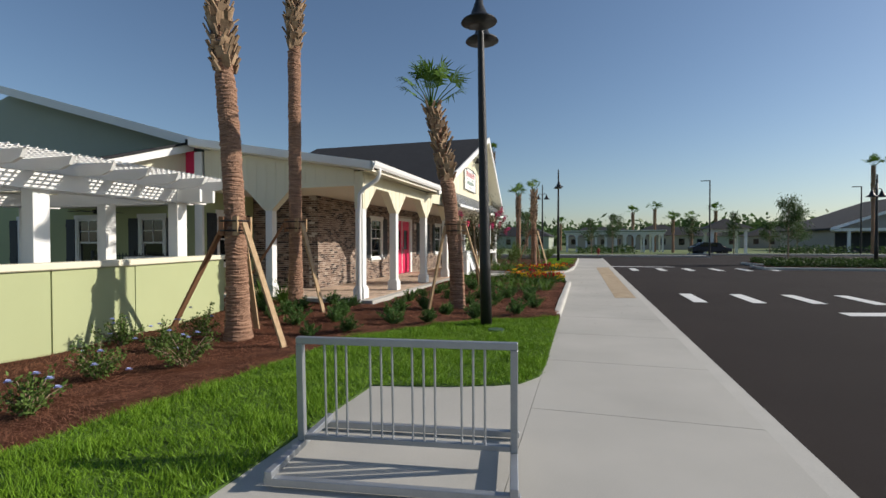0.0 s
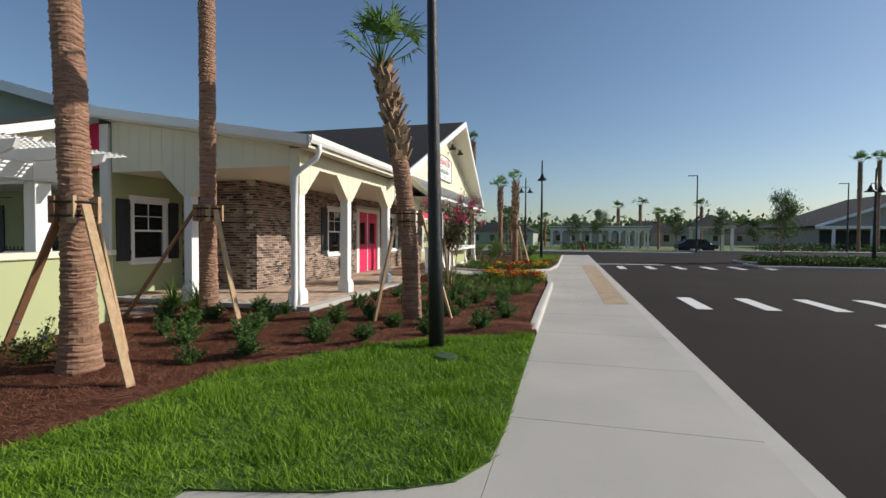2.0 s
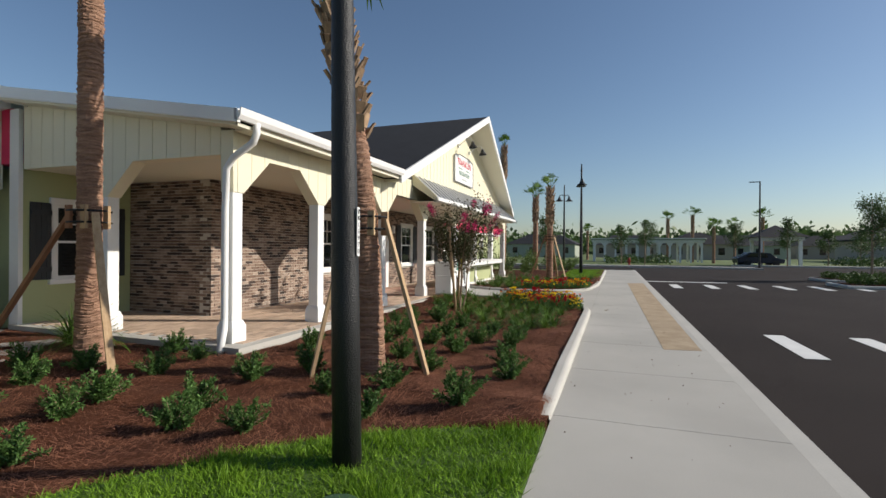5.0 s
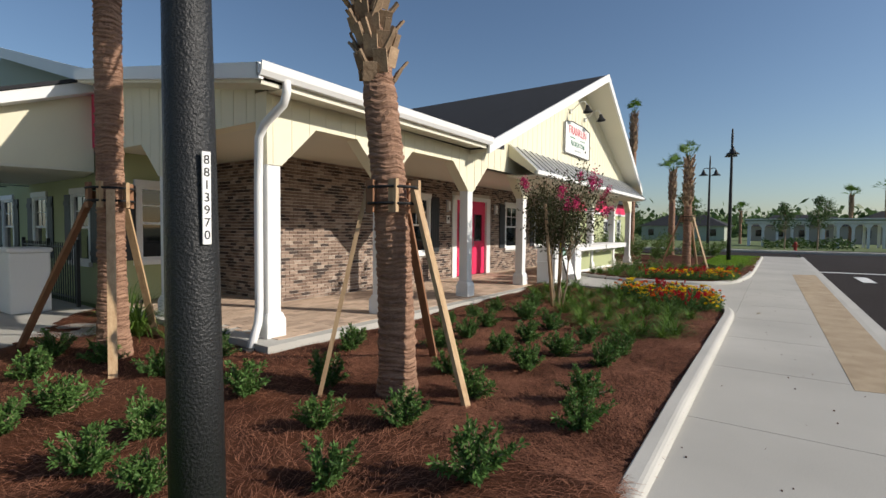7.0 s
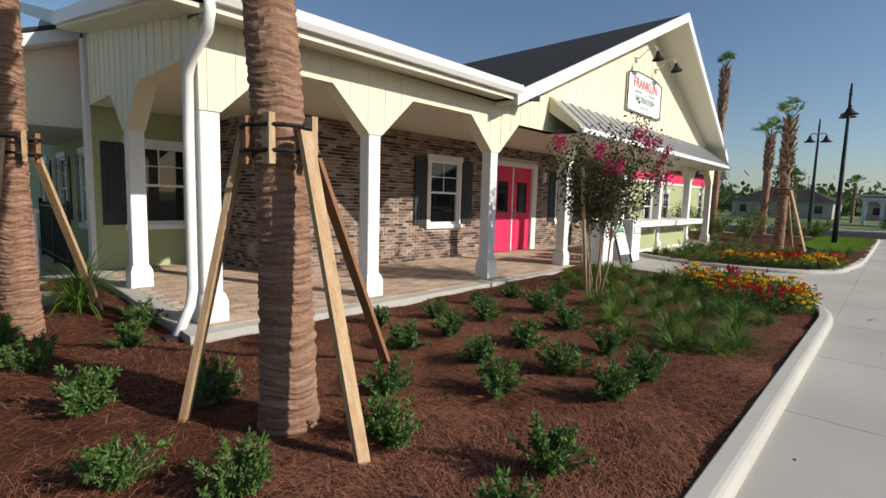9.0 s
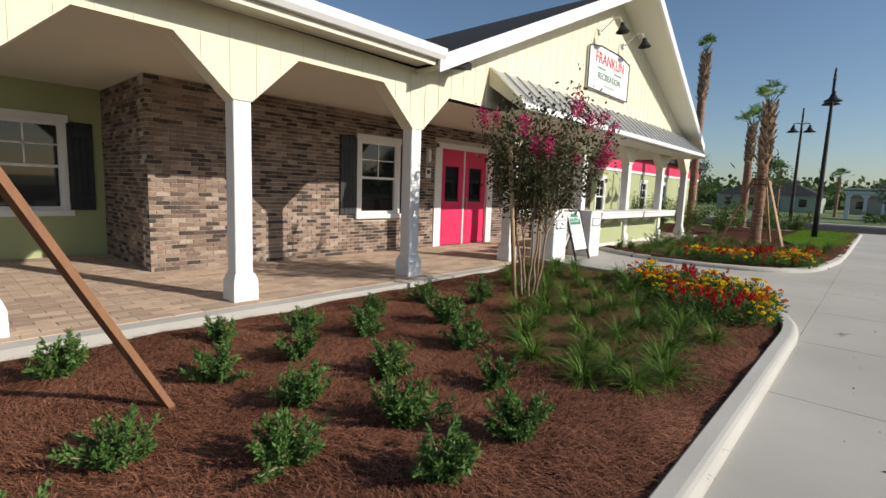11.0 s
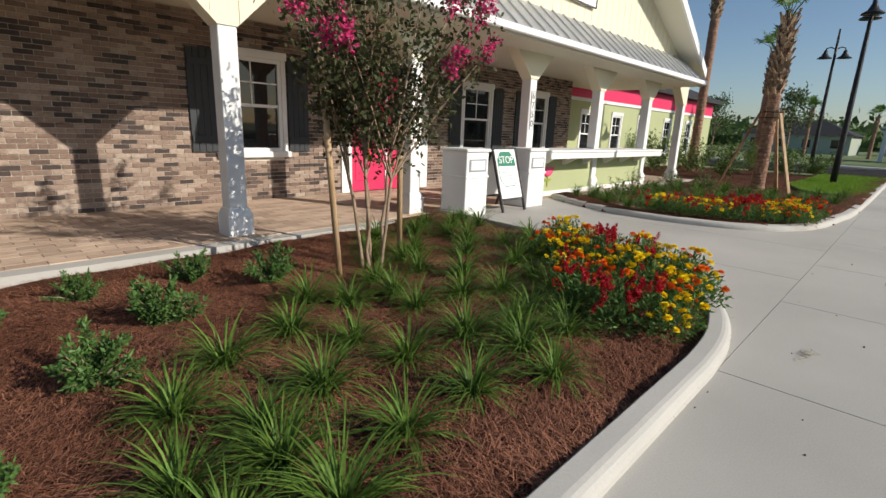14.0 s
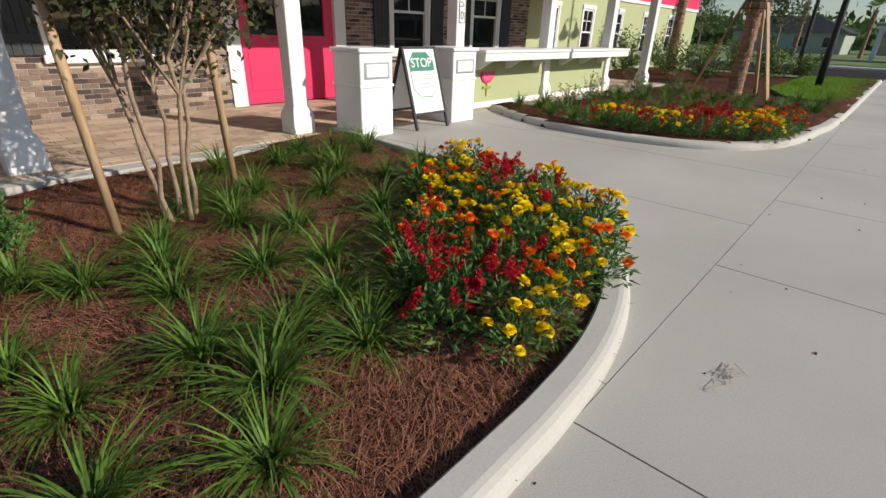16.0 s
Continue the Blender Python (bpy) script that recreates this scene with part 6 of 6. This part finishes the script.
def tall_pole(x, y, h):
    s = thing("street_lamp", "tall plain car-park light pole with a single arm", "street lamp", "car-park lamps", at=(x, y, -0.2))
    bm = bmesh.new()
    tube(bm, [(0, 0, 0), (0, 0, h)], [0.1, 0.06], 10)
    part("pole", bm, BLACK, s)
    boxpart("arm", (-0.9, 0.0, -0.05, 0.05, h - 0.08, h), BLACK, s)


tall_pole(13.0, 58.5, 8.2)
tall_pole(30.0, 66.0, 7.8)
street_lamp(16.2, 34.2, 30, 4.0)


def colonnade(x0, x1, y):
    c = thing("garden_pavilion", "white open colonnade with arched brackets and a flat roof", "pavilion", "far pavilions", at=(0, y, -0.2))
    n = max(3, int((x1 - x0) / 1.2))
    for i in range(n + 1):
        x = x0 + (x1 - x0) * i / n
        for yy in (0, 3.2):
            boxpart("post", (x - 0.12, x + 0.12, yy - 0.12, yy + 0.12, 0, 2.7), WHITE, c)
        if i < n:
            xa, xb = x + 0.12, x + (x1 - x0) / n - 0.12
            bm = bmesh.new()
            prism(bm, [(xa, 2.15), (xa + 0.3, 2.6), (xb - 0.3, 2.6), (xb, 2.15), (xb, 2.72), (xa, 2.72)], "y", -0.06, 0.06)
            bmesh.ops.triangulate(bm, faces=[fc for fc in bm.faces if len(fc.verts) > 4])
            part("arch", bm, WHITE, c)
    boxpart("roof_beam", (x0 - 0.3, x1 + 0.3, -0.3, 3.5, 2.72, 3.0), WHITE, c, bevel=0.03)
    boxpart("roof", (x0 - 0.5, x1 + 0.5, -0.5, 3.7, 3.0, 3.3), GREYGREEN, c, bevel=0.1)


colonnade(-2.6, 3.2, 78.0)
colonnade(4.6, 11.0, 77.0)


def gazebo(x, y):
    g = thing("gazebo", "white gazebo with a dark hipped roof", "gazebo", at=(x, y, -0.2))
    for sx in (-1.8, 1.8):
        for sy in (-1.8, 1.8):
            boxpart("post", (sx - 0.15, sx + 0.15, sy - 0.15, sy + 0.15, 0, 2.8), WHITE, g)
    boxpart("beam", (-2.1, 2.1, -2.1, 2.1, 2.8, 3.15), WHITE, g)
    bm = bmesh.new()
    b = [bm.verts.new(p) for p in ((-2.6, -2.6, 3.15), (2.6, -2.6, 3.15), (2.6, 2.6, 3.15), (-2.6, 2.6, 3.15))]
    t = bm.verts.new((0, 0, 4.5))
    bm.faces.new(b[::-1])
    for i in range(4):
        bm.faces.new((b[i], b[(i + 1) % 4], t))
    part("roof", bm, ROOF, g, "dark hipped roof")


gazebo(16.8, 68.0)


def car(x, y, turn):
    c = thing("car", "dark blue parked car seen from the side", "car", at=pose(x, y, -0.19, 0, 0, turn))
    bm = bmesh.new()
    prism(bm, [(-2.2, 0.35), (2.2, 0.35), (2.25, 0.75), (1.5, 0.92), (0.8, 1.45), (-1.0, 1.5), (-1.9, 1.0), (-2.25, 0.9)], "y", -0.85, 0.85)
    part("body", bm, mat("car_paint", (0.02, 0.025, 0.04), 0.25, 0.05), c, bevel=0.06)
    for sy in (-0.86, 0.86):
        bm = bmesh.new()
        prism(bm, [(0.65, 0.95), (0.45, 1.38), (-0.9, 1.42), (-1.5, 0.98)], "y", sy - 0.01, sy + 0.01)
        part("side_window", bm, GLASS, c)
        for sx in (-1.35, 1.4):
            bm = bmesh.new()
            tube(bm, [(sx, sy - 0.1, 0.33), (sx, sy + 0.1, 0.33)], 0.33, 18)
            part("wheel", bm, STRAP, c)


car(14.6, 65.6, 8)


def hydrant(x, y):
    h = thing("fire_hydrant", "red fire hydrant on the grass by the street", "fire hydrant", at=(x, y, -0.2))
    bm = bmesh.new()
    tube(bm, [(0, 0, 0), (0, 0, 0.1), (0, 0, 0.12), (0, 0, 0.6), (0, 0, 0.72), (0, 0, 0.85)], [0.17, 0.17, 0.12, 0.12, 0.15, 0.05], 12)
    part("barrel", bm, mat("hydrant_red", (0.35, 0.03, 0.02), 0.5), h)
    bm = bmesh.new()
    tube(bm, [(-0.22, 0, 0.5), (0.22, 0, 0.5)], 0.07, 10)
    part("nozzle", bm, mat("hydrant_cap", (0.4, 0.05, 0.02), 0.5), h)


hydrant(1.6, 60.0)


def far_house(x, y, w, d, wall_h, roof_h, material, label, turn=0):
    h = thing("house", label, "house", "far houses", at=pose(x, y, -0.2, 0, 0, turn))
    boxpart("wall", (-w / 2, w / 2, -d / 2, d / 2, 0, wall_h), material, h)
    bm = bmesh.new()
    o = 0.5
    b = [bm.verts.new(q) for q in ((-w / 2 - o, -d / 2 - o, wall_h), (w / 2 + o, -d / 2 - o, wall_h), (w / 2 + o, d / 2 + o, wall_h), (-w / 2 - o, d / 2 + o, wall_h))]
    r = [bm.verts.new(q) for q in ((-w / 2 + d / 2, 0, wall_h + roof_h), (w / 2 - d / 2, 0, wall_h + roof_h))]
    for fc in ((b[0], b[1], r[1], r[0]), (b[1], b[2], r[1]), (b[2], b[3], r[0], r[1]), (b[3], b[0], r[0])):
        bm.faces.new(fc)
    bm.faces.new(b[::-1])
    part("roof", bm, ROOF, h, "dark hipped shingle roof")
    k = max(2, int(w / 3))
    for i in range(k):
        cx = -w / 2 + w * (i + 0.5) / k
        boxpart("window", (cx - 0.5, cx + 0.5, -d / 2 - 0.04, -d / 2 + 0.02, 0.9, 2.1), GLASS, h)


TAN = mat("tan_stucco", (0.4, 0.36, 0.3), 0.8, 0.1)
for i, (x, y, w) in enumerate(((-14, 110, 14), (4, 118, 16), (24, 122, 16), (44, 125, 18), (-34, 100, 14), (14, 104, 10), (62, 130, 18))):
    far_house(x, y, w, 8, 2.7, 2.2, TAN if i % 2 else GREYGREEN, "low single-storey house with a dark hipped roof", (i % 3) * 4 - 4)


def hall():
    h = thing("village_hall", "tan gabled hall with white porch posts and a dark roof", "house", at=(3.5, 0, -0.2))
    boxpart("wall", (31.5, 58, 84, 104, 0, 3.4), TAN, h)
    bm = bmesh.new()
    prism(bm, [(31.5, 3.4), (58, 3.4), (44.7, 8.2)], "y", 83.9, 84.1)
    part("gable_wall", bm, TAN, h)
    for a, b in (((30.6, 3.2), (44.7, 8.3)), ((58.8, 3.2), (44.7, 8.3))):
        bm = bmesh.new()
        prism(bm, [a, b, (b[0], b[1] + 0.3), (a[0], a[1] + 0.3)], "y", 83.0, 105)
        part("roof", bm, ROOF, h, "dark shingle slope")
        bm = bmesh.new()
        prism(bm, [(a[0], a[1] - 0.1), (b[0], b[1] - 0.1), (b[0], b[1] + 0.32), (a[0], a[1] + 0.32)], "y", 82.9, 83.0)
        part("rake_board", bm, WHITE, h)
    for x in (32, 36.5, 41, 45.5, 50):
        boxpart("porch_post", (x - 0.15, x + 0.15, 80.9, 81.2, 0, 3.0), WHITE, h)
    boxpart("porch_beam", (31, 58, 80.8, 84, 3.0, 3.4), WHITE, h)
    # charcoal sheet on the wall paints in the shade below the porch beam
    boxpart("porch_shade", (31.6, 57.9, 83.94, 83.98, 0.1, 2.8), SHUTTER, h, "dark sheet standing for the shade under the porch")


hall()


def woods():
    rng = np.random.default_rng(55)
    sets = []
    for i in range(420):
        a = rng.uniform(-1.3, 0.95)
        d = rng.uniform(170, 330)
        c = np.array([math.sin(a) * d, math.cos(a) * d, 0])
        hh = rng.uniform(5, 10) * d / 240
        n = 90
        foot = c + rng.normal(0, 1, (n, 3)) * np.array([4.5, 4.5, hh * 0.28]) + np.array([0, 0, hh * 0.5])
        foot[:, 2] = np.clip(foot[:, 2], -0.1, None)
        sets.append(leaf_quads(foot, rng.normal(size=(n, 3)), rng.uniform(1.6, 3.4, n), rng.uniform(1.2, 2.2, n), rng))
    tagged(leaf_part("far_woods", join(sets), TREELEAF), "dark uneven tree line along the horizon", "woods", kind="stuff")
    k = 16000
    foot = np.stack([rng.uniform(-40, 60, k), rng.uniform(66.5, 74, k), rng.uniform(-0.1, 0.9, k)], 1)
    keep = np.sin(foot[:, 0] * 0.55) + np.sin(foot[:, 0] * 0.23 + 1) > 0.2
    foot = foot[keep]
    foot[:, 2] *= 0.4 + 0.6 * np.abs(np.sin(foot[:, 0] * 0.9))
    tagged(leaf_part("far_hedge", leaf_quads(foot, rng.normal(size=(len(foot), 3)), 0.3, 0.16, rng), DARKLEAF), "clipped dark hedges round the far garden", "hedge", kind="stuff")


woods()
